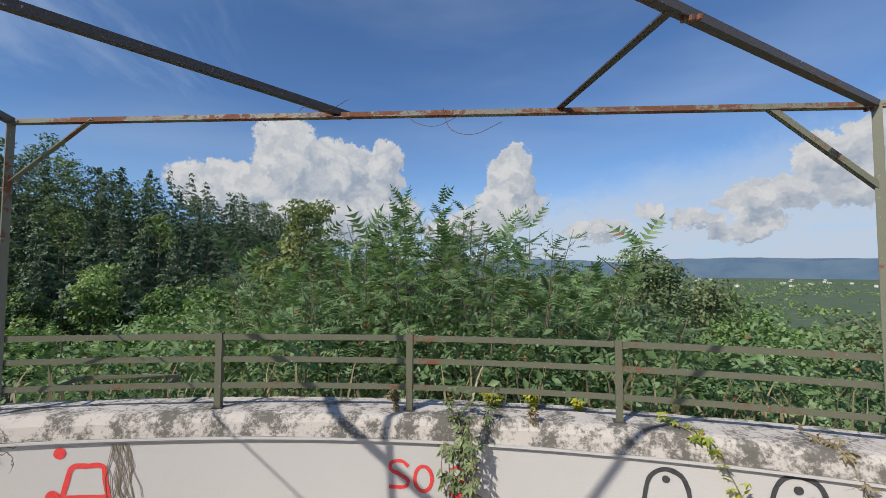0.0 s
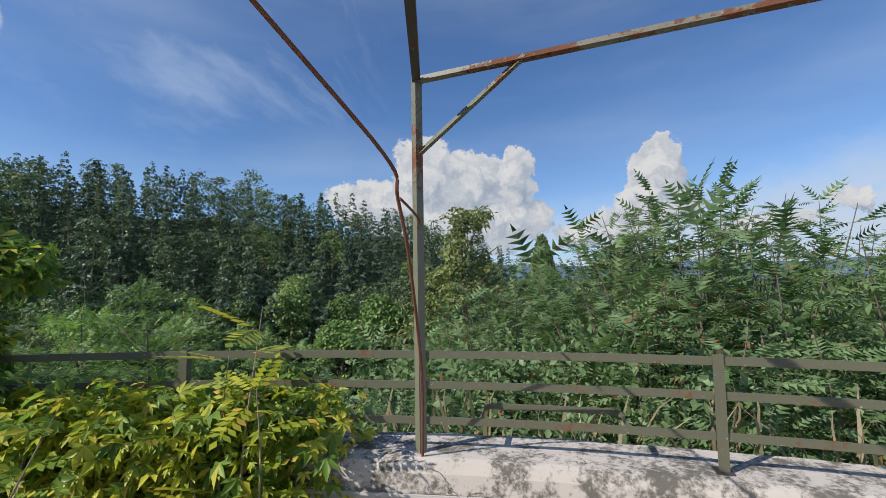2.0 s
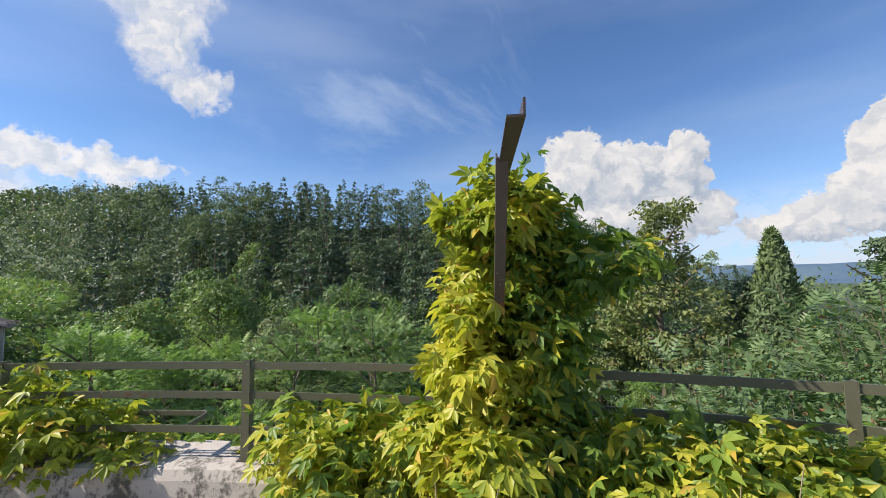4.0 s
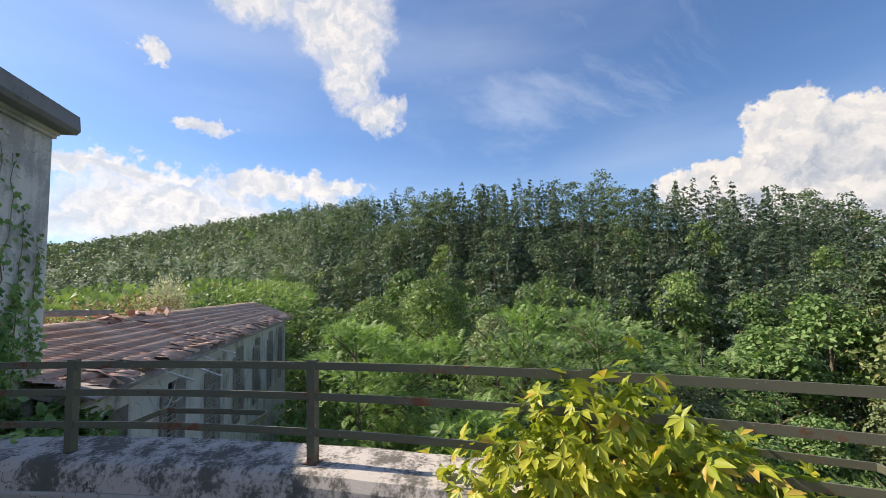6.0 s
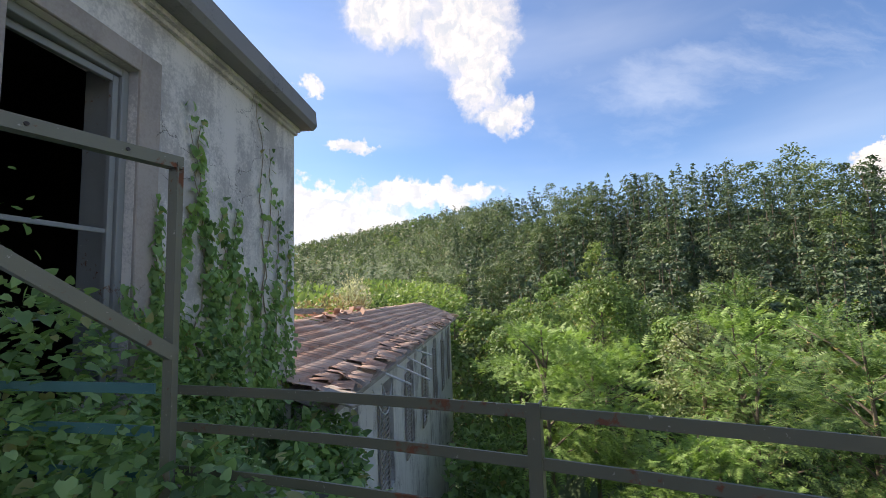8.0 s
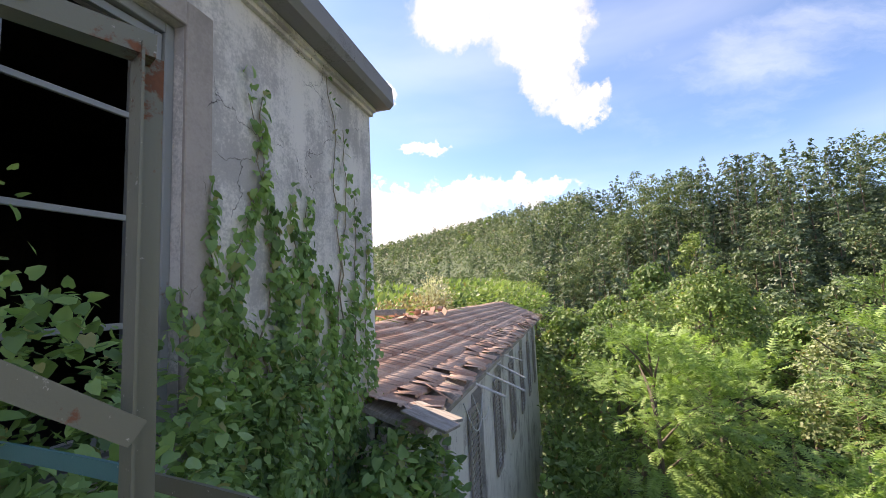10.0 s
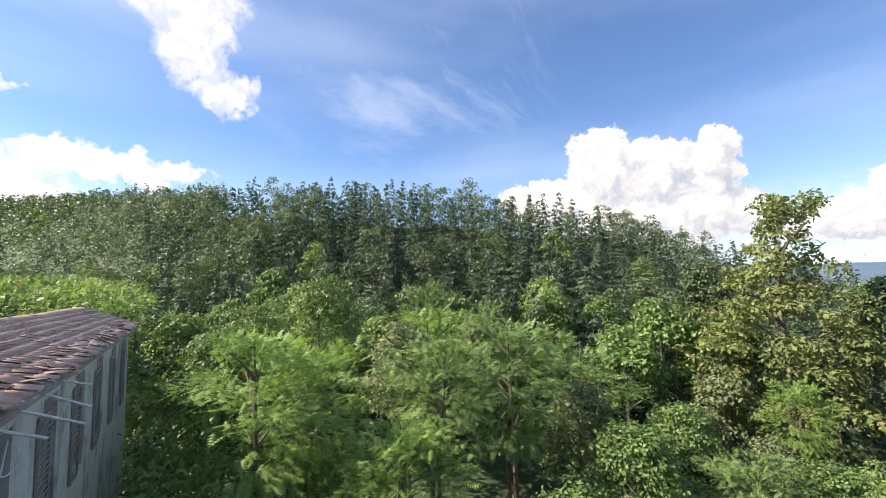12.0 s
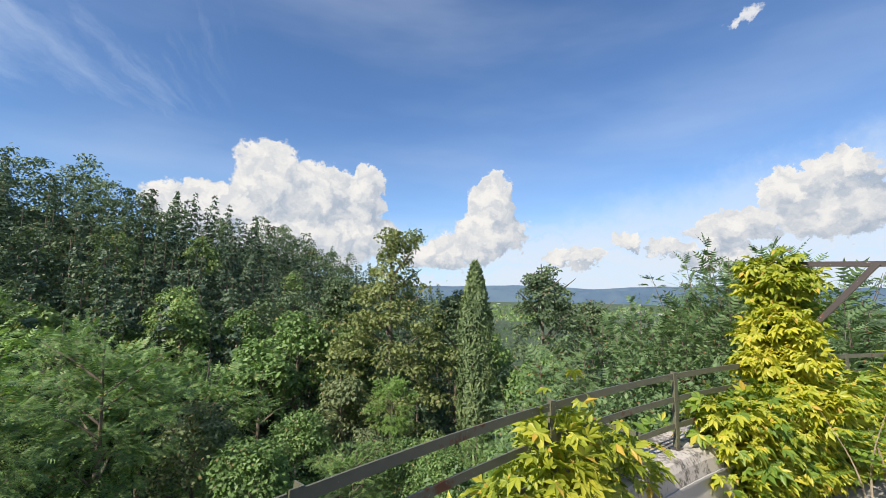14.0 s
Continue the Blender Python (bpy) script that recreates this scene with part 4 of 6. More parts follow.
    back = [RB + Vector((0, -3.2, -1.2)), RA + Vector((0, -3.2, -1.2))]
    vs = [bm.verts.new(p) for p in top] + [bm.verts.new(p - Vector((0, 0, 0.08))) for p in top]
    for f in ((0, 1, 2, 3), (7, 6, 5, 4), (0, 4, 5, 1), (1, 5, 6, 2), (2, 6, 7, 3), (3, 7, 4, 0)):
        bm.faces.new([vs[i] for i in f])
    tagged(part("annexe_roof_deck", bm, M_wood), "old timber roof deck under the tiles", "roof", kind="structure")
    bm = bmesh.new()
    vs = [bm.verts.new(p) for p in (top[3], top[2], back[0], back[1])] + [bm.verts.new(p - Vector((0, 0, 0.1))) for p in (top[3], top[2], back[0], back[1])]
    for f in ((0, 1, 2, 3), (7, 6, 5, 4), (0, 4, 5, 1), (1, 5, 6, 2), (2, 6, 7, 3), (3, 7, 4, 0)):
        bm.faces.new([vs[i] for i in f])
    tagged(part("annexe_back_roof", bm, M_tile), "sunken back slope of the tiled roof", "roof", kind="structure")
    # planks at the near corner, sagging sticks and cables
    for i, (off, wd, tilt) in enumerate(((0.0, 0.26, 4), (0.28, 0.24, -6))):
        bm = bmesh.new()
        box(bm, (-0.40, -wd / 2, -0.02), (0.36, wd / 2, 0.02), None, 0.006)
        o = part("loose_plank", bm, M_wood)
        o.matrix_world = Matrix.Translation(EA + Vector((0.10 - off, 0.12 - 0.02 * i, 0.13))) @ Euler((radians(tilt), radians(8), radians(62))).to_matrix().to_4x4()
        tagged(o, "weathered grey plank lying on the roof corner", "plank", "loose planks")
    for i, (u, ln, dz) in enumerate(((0.14, 0.9, -0.30), (0.19, 1.3, -0.45), (0.25, 1.1, -0.42), (0.31, 0.8, -0.2))):
        p = roof_point(u, 0.02) - Vector((0, 0, 0.10))
        bm = bmesh.new()
        tube(bm, [p + Vector((0.4, -0.8, 0.14)), p, p + Vector((-0.25 * ln, 0.62 * ln, dz))], 0.024, 6)
        tagged(part("broken_lath", bm, M_cable), "pale broken lath sticking out under the eave", "lath", "broken laths")
    for i, u in enumerate((0.10, 0.13)):
        p = roof_point(u, 0.05) - Vector((0, -0.1, 0.3))
        bm = bmesh.new()
        tube(bm, spline([p, p + Vector((-0.3, 0.1, -0.5)), p + Vector((-0.9, 0.1, -0.62)), p + Vector((-1.5, 0.05, -0.2 - i * 0.4))], 5), 0.012, 5)
        tagged(part("hanging_cable", bm, M_cable), "pale cable drooping under the eave", "cable", "hanging cables")


build_annexe()

# ---- woods ----
def cover(name, shape, pos, nrm, size, mat, wild=0.45, droop=0.6, seed=1):
    """One mesh of leaves lying over a crown: each faces outwards and hangs a little."""
    g = np.random.default_rng(seed)
    V, F = shape
    n = len(pos)
    z = nrm / (np.linalg.norm(nrm, axis=1, keepdims=True) + 1e-9) + g.normal(0, wild, (n, 3))
    z /= np.linalg.norm(z, axis=1, keepdims=True) + 1e-9
    x = g.normal(0, 0.7, (n, 3)) + nrm * 0.4
    x[:, 2] -= droop
    x -= z * np.sum(x * z, axis=1, keepdims=True)
    x /= np.linalg.norm(x, axis=1, keepdims=True) + 1e-9
    y = np.cross(z, x)
    s = np.asarray(size, float) * np.ones(n)
    v = pos[:, None, :] + s[:, None, None] * (V[None, :, 0:1] * x[:, None, :] + V[None, :, 1:2] * y[:, None, :] + V[None, :, 2:3] * z[:, None, :])
    f = (np.array(F)[None] + (np.arange(n) * len(V))[:, None, None]).reshape(-1, 3)
    return raw_mesh(name, v.reshape(-1, 3), f, mat)


def lumps(g, n, c, r, under=0.18):
    """Points and outward directions over ellipsoid clumps c of radii r, mostly on their upper sides."""
    k = g.choice(len(c), n, p=r[:, 0] ** 2 / np.sum(r[:, 0] ** 2))
    b = ball(g, n, 0.74)
    flip = (b[:, 2] < 0) & (g.random(n) > under)
    b[flip, 2] *= -1
    o = b / r[k] * r[k][:, :1]
    o /= np.linalg.norm(o, axis=1, keepdims=True)
    return c[k] + b * r[k] * (1 + 0.10 * g.normal(0, 1, (n, 1))), o + np.array((0, 0, 0.3))


def fir_points(g, n, h, rad, bare=0.12):
    """Whorls of spreading boughs up a fir, each bough a tapering fan that sags at its tip."""
    rows = []
    z = h * bare
    while z < h * 0.97:
        u = z / h
        for _ in range(6):
            rows.append((z + g.normal(0, 0.16), g.random() * math.tau, rad * (1 - u) ** 0.95 * (0.70 + 0.5 * g.random()) + 0.12))
        z += 0.70 + 0.30 * g.random()
    rows = np.array(rows)
    k = g.choice(len(rows), n, p=(rows[:, 2] + 0.25) / np.sum(rows[:, 2] + 0.25))
    zz, a, ln = rows[k].T
    s = 0.22 + 0.78 * g.random(n) ** 0.75
    w = g.normal(0, 0.5, n) * ln * 0.34 * (1.15 - s)
    r = s * ln
    ca, sa = np.cos(a), np.sin(a)
    p = np.stack((r * ca - w * sa, r * sa + w * ca, zz + 0.16 * r - 0.30 * s * s * ln - 0.25 * np.abs(w) + g.normal(0, 0.06, n)), 1)
    top = np.stack((ca * 0.55, sa * 0.55, np.full(n, 0.75)), 1)
    return p, top


def pine_points(g, n, h, rad, m=70):
    """A rounded pine: flat tufts at the ends of limbs, open between."""
    u = 0.22 + 0.76 * g.random(m) ** 0.8
    a = g.random(m) * math.tau
    r = rad * np.sin(np.clip((1.05 - u) / 0.80, 0, 1) * math.pi * 0.66) * (0.35 + 0.65 * np.sqrt(g.random(m)))
    c = np.stack((r * np.cos(a), r * np.sin(a), u * h), 1)
    q = rad * (0.22 + 0.14 * g.random(m))
    return lumps(g, n, c, np.stack((q, q, q * 0.55), 1), 0.25)


def crown_points(g, n, h, rad, clumps, low=0.2, squash=0.72):
    """A broad crown: rounded clumps over a dome, with hollows between them."""
    c = ball(g, clumps, 0.62)
    c[:, 2] = np.where(c[:, 2] < -0.35, -c[:, 2], c[:, 2])
    half = h * (1 - low) / 2
    side = 1 - 0.30 * np.clip(c[:, 2:3], 0, 1)
    c = c * (rad * 0.82, rad * 0.82, half * 0.86) * np.concatenate((side, side, np.ones_like(side)), 1)
    c[:, 2] += h * (1 + low) / 2 - 0.04 * h
    q = rad * (0.17 + 0.17 * g.random(clumps))
    return lumps(g, n, c, np.stack((q, q, q * squash), 1))


def tree_thing(name, label, category, h, trunk_r, crown, limbs, g, group=""):
    """A tree: tapered trunk with limbs, and its crown of leaves."""
    ob = thing(name, (0, 0, 0), label, category, group)
    bm = bmesh.new()
    lean = Vector((g.normal(0, 0.02) * h, g.normal(0, 0.02) * h, 0))
    tube(bm, spline([(0, 0, -1.5), lean * 0.3 + Vector((0, 0, h * 0.35)), lean + Vector((0, 0, h * 0.90))], 4), [trunk_r * (1 - 0.10 * i) for i in range(9)], 7)
    for i in range(limbs):
        z = h * (0.28 + 0.5 * i / max(1, limbs))
        a = g.random() * math.tau
        ln = h * (0.16 + 0.14 * g.random())
        d = Vector((math.cos(a), math.sin(a), 0.75)).normalized()
        s = lean * (z / h) + Vector((0, 0, z))
        tube(bm, [s, s + d * ln * 0.5 + Vector((0, 0, 0.1)), s + d * ln], [trunk_r * 0.42, trunk_r * 0.26, trunk_r * 0.10], 5)
    part("trunk", bm, M_bark, ob)
    c = new("crown", crown)
    c.parent = ob
    return ob


def visible_wedge(x, y):
    """Clear of the house, the annexe and the terrace."""
    if math.hypot(x + 8.5, y + 2.5) < 13.0 or math.hypot(x - CX, y - CY) < R + 2.6 or y < -2.6 and x > -37 and y > -18:
        return False
    return True


def set_tree(src, m, used):
    """Places a tree: the first time the tree itself, then copies of it."""
    if src.name in used:
        copy_thing(src, m @ Matrix.Diagonal((*(1 / q for q in src.scale), 1)))
    else:
        src.matrix_basis = m
        used.add(src.name)


def build_far_woods():
    """The wooded hillside: its nearer trees one by one, the rest too many to count."""
    g = np.random.default_rng(11)
    kinds = []
    for j in range(5):
        h, rad = 13.5 + 2.5 * g.random(), 3.3 + 0.9 * g.random()
        kinds.append(("fir", *fir_points(g, 2100, h, rad), h))
    for j in range(4):
        h, rad = 12.5 + 2.0 * g.random(), 2.9 + 0.5 * g.random()
        kinds.append(("pine", *pine_points(g, 2100, h, rad), h))
    for j in range(2):
        kinds.append(("broad", *crown_points(g, 1500, 11.5, 3.0, 42), 11.5))
    mats = {"fir": L_conifer, "pine": L_pine, "broad": L_broad}
    spots = []
    for _ in range(14000):
        az = 12 + 80 * g.random() if g.random() < 0.62 else 86 + 40 * g.random()
        far = ridge_far(az)
        d = 36 + (far * 1.04 - 36) * g.random() ** 0.62
        if d > 260 and g.random() < 0.35:
            continue
        x, y = EYE0[0] - d * math.sin(radians(az)), EYE0[1] + d * math.cos(radians(az))
        if not visible_wedge(x, y) or len(spots) >= 860:
            continue
        gap = 2.7 if d < 110 else 4.4
        if all(abs(x - q[0]) >= gap or abs(y - q[1]) >= gap for q in spots):
            spots.append((x, y, d, az))
    trees = []
    for j, (k, p, o, h) in enumerate(kinds):
        nm, label = {"fir": ("fir_tree", "dark green fir with layered boughs on the hillside"), "pine": ("hill_pine", "green pine with open tufted crown on the hillside"), "broad": ("hill_broadleaf", "broadleaf tree among the hillside conifers")}[k]
        me = cover("crown", RHOMB, p, o, 0.36 * (0.6 + 0.8 * g.random(len(p))), mats[k], 0.38, 0.5, 300 + j)
        trees.append(tree_thing(nm, label, "tree", h, 0.17, me, 0, g, "hillside trees"))
    used, rest = set(), {"fir": [], "pine": [], "broad": []}
    spots.sort(key=lambda q: q[2])
    for i, (x, y, d, az) in enumerate(spots):
        mixed = noise.noise((x * 0.05, y * 0.05, 3.0))
        if az > 96 and d < 110:
            j = 9 + int(g.integers(2)) if g.random() < 0.6 else 5 + int(g.integers(4))
        elif g.random() < 0.05:
            j = 9 + int(g.integers(2))
        else:
            j = int(g.integers(5)) if mixed + 0.7 * g.random() > 0.16 else 5 + int(g.integers(4))
        k, p, o, h = kinds[j]
        f = 0.74 + 0.42 * g.random()
        z = canopy(d, az) - h * f + g.normal(0, 0.9) + (1.4 if k == "fir" else 0.4)
        a = g.random() * math.tau
        if i < 240:
            set_tree(trees[j], Matrix.Translation((x, y, z)) @ Matrix.Rotation(a, 4, "Z") @ Matrix.Diagonal((f, f, f, 1)), used)
            continue
        c, sn = math.cos(a), math.sin(a)
        rot = np.array(((c, sn, 0), (-sn, c, 0), (0, 0, 1)))
        high = np.flatnonzero(p[:, 2] > h * 0.28)
        sel = g.permutation(high)[: 950 if d < 85 else (720 if d < 160 else 260)]
        big = 0.39 if d < 85 else (0.47 if d < 160 else 0.90)
        rest[k].append((p[sel] @ rot * f + (x, y, z), o[sel] @ rot, f * big * (0.6 + 0.8 * g.random(len(sel)))))
    for k, nm, label in (("fir", "distant_firs", "dense dark firs covering the upper hillside"), ("pine", "distant_pines", "dense green pines covering the upper hillside"), ("broad", "distant_broadleaves", "broadleaf trees mixed into the upper hillside woods")):
        P, O, S = (np.concatenate(q) for q in zip(*rest[k]))
        tagged(new(nm, cover(nm, RHOMB, P, O, S, mats[k], 0.38, 0.5, 5)), label, "woods", kind="stuff")
    # the closed canopy of the far ridge
    m = 2600
    az = 86 + 40 * g.random(m)
    d = np.array([100 + (ridge_far(q) * 1.03 - 100) * t for q, t in zip(az, g.random(m) ** 0.7)])
    c = np.stack((EYE0[0] - d * np.sin(np.radians(az)), EYE0[1] + d * np.cos(np.radians(az)), np.array([canopy(max(p, 30), q) for p, q in zip(d, az)]) - 4.0 + g.normal(0, 1.2, m)), 1)[d > 100]
    r = 2.2 + 1.4 * g.random(len(c))
    p, o = lumps(g, 46000, c, np.stack((r, r, r * 1.1), 1), 0.1)
    far = np.hypot(p[:, 0] - EYE0[0], p[:, 1] - EYE0[1])
    tagged(new("ridge_canopy", cover("ridge_canopy", RHOMB, p, o, 0.0048 * far * (0.6 + 0.8 * g.random(len(p))), L_pine, 0.4, 0.3, 6)), "closed green canopy of the woods on the far ridge", "woods", kind="stuff")


build_far_woods()


def top_z(d, az):
    """Crown tops in the valley close below the terrace."""
    e = np.interp(d, (10, 14, 20, 30, 42, 55), (-25, -17.5, -10.5, -5.0, -0.8, 2.2))
    e -= 5.0 * min(1.0, max(0.0, (46 - az) / 36))
    return 1.5 + d * math.tan(radians(float(e)))


def build_valley_trees():
    g = np.random.default_rng(23)
    near, far = {}, {}
    BROAD, OLIVE = "leafy green broadleaf tree in the valley below", "dull olive-green tree with sparse browning leaves"
    for j, (key, nm, label, mat, h, rad, n, s, cl, low, to) in enumerate((
            ("a", "broadleaf_tree", BROAD, L_broad, 10.0, 3.0, 7000, 0.22, 95, 0.12, near),
            ("b", "broadleaf_tree", BROAD, L_green, 9.0, 2.7, 6500, 0.21, 85, 0.10, near),
            ("o", "olive_green_tree", OLIVE, L_olive, 9.5, 2.5, 6000, 0.19, 90, 0.08, near),
            ("a", "broadleaf_tree", BROAD, L_broad, 10.0, 3.1, 3300, 0.32, 75, 0.15, far),
            ("b", "broadleaf_tree", BROAD, L_green, 9.0, 2.8, 3000, 0.31, 70, 0.12, far),
            ("o", "olive_green_tree", OLIVE, L_olive, 9.5, 2.6, 3000, 0.30, 70, 0.10, far))):
        p, o = crown_points(g, n, h, rad, cl, low)
        me = cover("crown", RHOMB, p, o, s * (0.55 + 0.8 * g.random(n)), mat, 0.42, 0.5, 40 + j)
        to[key] = (tree_thing(nm, label, "tree", h, 0.18, me, 7, g, "valley trees"), h)
    # feathery locusts: flat shelves of pinnate leaves
    for key, mat, label, nm in (("l", L_bright, "bright green feathery locust tree in the valley", "bright_locust_tree"), ("m", L_green, "feathery green locust tree with a slim dark trunk", "locust_tree")):
        h, rad, n = 9.0, 2.8, 1900
        c = ball(g, 58, 0.35) * (rad * 0.85, rad * 0.85, h * 0.40) + (0, 0, h * 0.56)
        q = rad * (0.22 + 0.16 * g.random(58))
        p, o = lumps(g, n, c, np.stack((q, q, q * 0.38), 1), 0.1)
        out = p - (0, 0, h * 0.5)
        out = out / np.linalg.norm(out, axis=1, keepdims=True) * (1, 1, 0.5) + g.normal(0, 0.3, (n, 3))
        me = scatter("crown", LIGHT_FROND, p, out, 0.50 * (0.6 + 0.6 * g.random(n)), mat, 0.15, 0.5, 50)
        near[key] = (tree_thing(nm, label, "tree", h, 0.14, me, 9, g, "valley trees"), h)
        me = scatter("crown", LIGHT_FROND, p[::2], out[::2], 0.66 * (0.6 + 0.6 * g.random(n // 2)), mat, 0.15, 0.5, 51)
        far[key] = (tree_thing(nm, label, "tree", h, 0.14, me, 9, g, "valley trees"), h)
    used = set()
    # trees that stand out: x, y, top, kind, size
    marked = [(-23.4, -0.2, 0.7, "l", 0.86), (-25.6, 1.9, -0.6, "l", 0.8), (-23.5, 10.9, 0.7, "m", 1.0), (-22.9, 6.3, 0.1, "m", 0.85), (-35.4, 5.2, 2.9, "a", 1.0), (-27.0, 6.9, 0.4, "o", 0.85), (-33.0, 1.0, 1.4, "a", 0.9), (-30.0, -0.6, 0.4, "b", 0.85), (-20.6, 3.4, -2.2, "l", 0.8),
              (9.0, 24.6, 0.5, "b", 1.0), (12.2, 23.2, 0.4, "o", 1.0), (15.2, 21.4, 0.2, "b", 1.0), (5.0, 27.2, 3.8, "o", 1.25), (1.6, 26.5, 2.4, "b", 1.1), (8.6, 28.5, 2.0, "o", 1.15), (-18.5, 12.5, -3.2, "b", 0.8), (-17.5, 25.5, -3.6, "l", 0.6), (-14.5, 19.0, -4.9, "b", 0.7), (-17.0, 20.5, -5.2, "o", 0.7), (-12.0, 16.5, -4.4, "b", 0.6), (-11.0, 22.5, -5.6, "m", 0.7), (-14.0, 23.5, -6.2, "a", 0.7), (-16.2, 16.5, -4.6, "m", 0.7), (-19.5, 17.5, -3.6, "b", 0.75)]
    spots = []
    for x, y, top, k, f in marked:
        src, h = near[k]
        set_tree(src, Matrix.Translation((x, y, top - h * f)) @ Matrix.Rotation(g.random() * math.tau, 4, "Z") @ Matrix.Diagonal((f, f, f, 1)), used)
        spots.append((x, y, 0, 0))
    for ring in range(1700):
        az = -42 + 156 * g.random()
        d = 11.5 + 38 * g.random() ** 0.8
        x, y = EYE0[0] - d * math.sin(radians(az)), EYE0[1] + d * math.cos(radians(az))
        if not visible_wedge(x, y) or (az < 32 and d < 17) or (az < 5 and d < 21) or len(spots) > 112:
            continue
        side = math.degrees(math.atan2(-x - 8, y + 2.3))
        if 5 < side < 37 and math.hypot(x + 8, y + 2.3) < 31:
            continue
        if math.hypot(x + 20.2, y - 32.6) < 5.0 or math.hypot(x + 12.8, y - 31.3) < 3.0:
            continue
        gap = 3.0 + d * 0.042
        if all((x - a) ** 2 + (y - b) ** 2 > gap * gap for a, b, *_ in spots):
            spots.append((x, y, d, az))
    for x, y, d, az in spots[len(marked):]:
        if az > 68 and d < 30:
            k = "l" if g.random() < 0.4 else "b"
        elif az < 45:
            k = str(g.choice(("o", "m", "b", "a"), p=(0.3, 0.25, 0.3, 0.15)))
        else:
            k = str(g.choice(("a", "b", "l", "m", "o"), p=(0.28, 0.30, 0.10, 0.16, 0.16)))
        src, h = (near if d < 25 else far)[k]
        f = (0.85 + 0.45 * g.random()) * (0.8 if d < 20 else 1.0)
        z = top_z(d, az) - h * f + g.normal(0, 0.9)
        set_tree(src, Matrix.Translation((x, y, z)) @ Matrix.Rotation(g.random() * math.tau, 4, "Z") @ Matrix.Diagonal((f, f, f * (0.9 + 0.25 * g.random()), 1)), used)


build_valley_trees()


def build_landmark_trees():
    g = np.random.default_rng(31)
    # the cypress
    n = 9000
    u = g.random(n) ** 0.92
    a = g.random(n) * math.tau
    lobe = 1 + 0.09 * np.sin(a * 5 + u * 8) + 0.07 * np.sin(a * 3 - u * 26)
    r = 1.32 * np.minimum(1.0, (1.0 - u) / 0.36) ** 0.62 * lobe * (0.80 + 0.22 * g.random(n))
    p = np.stack((r * np.cos(a), r * np.sin(a), u * 14.4), 1)
    o = np.stack((np.cos(a), np.sin(a), np.full(n, 0.25)), 1)
    me = cover("crown", NEEDLE, p, o, 0.42 * (0.6 + 0.7 * g.random(n)), L_cypress, 0.45, -0.9, 3)
    ob = tree_thing("cypress_tree", "slender dark green cypress standing in the valley", "tree", 14.0, 0.22, me, 0, g)
    ob.matrix_basis = pose(-12.77, 31.3, -10.3)
    # the cedar: broad skirts of hanging tufts under a bare neck and a wind-swept crest
    H, m = 16.4, 330
    u = np.concatenate((0.06 + 0.72 * g.random(m - 70), 0.76 + 0.16 * g.random(38), 0.92 + 0.08 * g.random(32)))
    env = np.interp(u, (0.06, 0.34, 0.52, 0.68, 0.78, 0.88, 0.95, 1.0), (6.0, 5.8, 4.6, 2.9, 1.7, 1.0, 1.8, 1.3))
    a = g.random(m) * math.tau
    r = env * (0.45 + 0.55 * np.sqrt(g.random(m))) * (1 + 0.22 * np.sin(a * 3 + u * 22))
    east = np.where(u > 0.9, 0.7, 0.0)
    c = np.stack((r * np.cos(a) + east, r * np.sin(a), u * H - 0.10 * r), 1)
    q = np.where(u > 0.76, 0.55, 0.72) * (0.75 + 0.5 * g.random(m))
    p, o = lumps(g, 15000, c, np.stack((q, q, q * 0.62), 1), 0.3)
    me = cover("crown", RHOMB, p, o, 0.33 * (0.6 + 0.7 * g.random(len(p))), L_cedar, 0.45, 0.9, 8)
    ob = tree_thing("cedar_tree", "tall old cedar with wind-swept crest and hanging olive tufts", "tree", H, 0.34, me, 12, g)
    ob.matrix_basis = pose(-20.2, 32.6, 7.3 - H)
    # pines further round
    for x, y, h, top, rad in ((-7.5, 32.5, 15.0, 5.7, 3.6), (-27.0, 36.0, 14.0, 4.6, 3.2), (-3.0, 40.0, 12.0, 2.6, 3.4), (-15.5, 38.0, 12.0, 3.2, 3.6)):
        p, o = crown_points(g, 7000, h, rad * 0.8, 120, 0.10, 0.5)
        me = cover("crown", RHOMB, p, o, 0.28 * (0.6 + 0.7 * g.random(len(p))), L_pine, 0.42, 0.4, int(h * 7 + rad))
        ob = tree_thing("pine_tree", "green pine with layered ragged crown", "tree", h, 0.25, me, 9, g, "pines")
        ob.matrix_basis = pose(x, y, top - h)


build_landmark_trees()


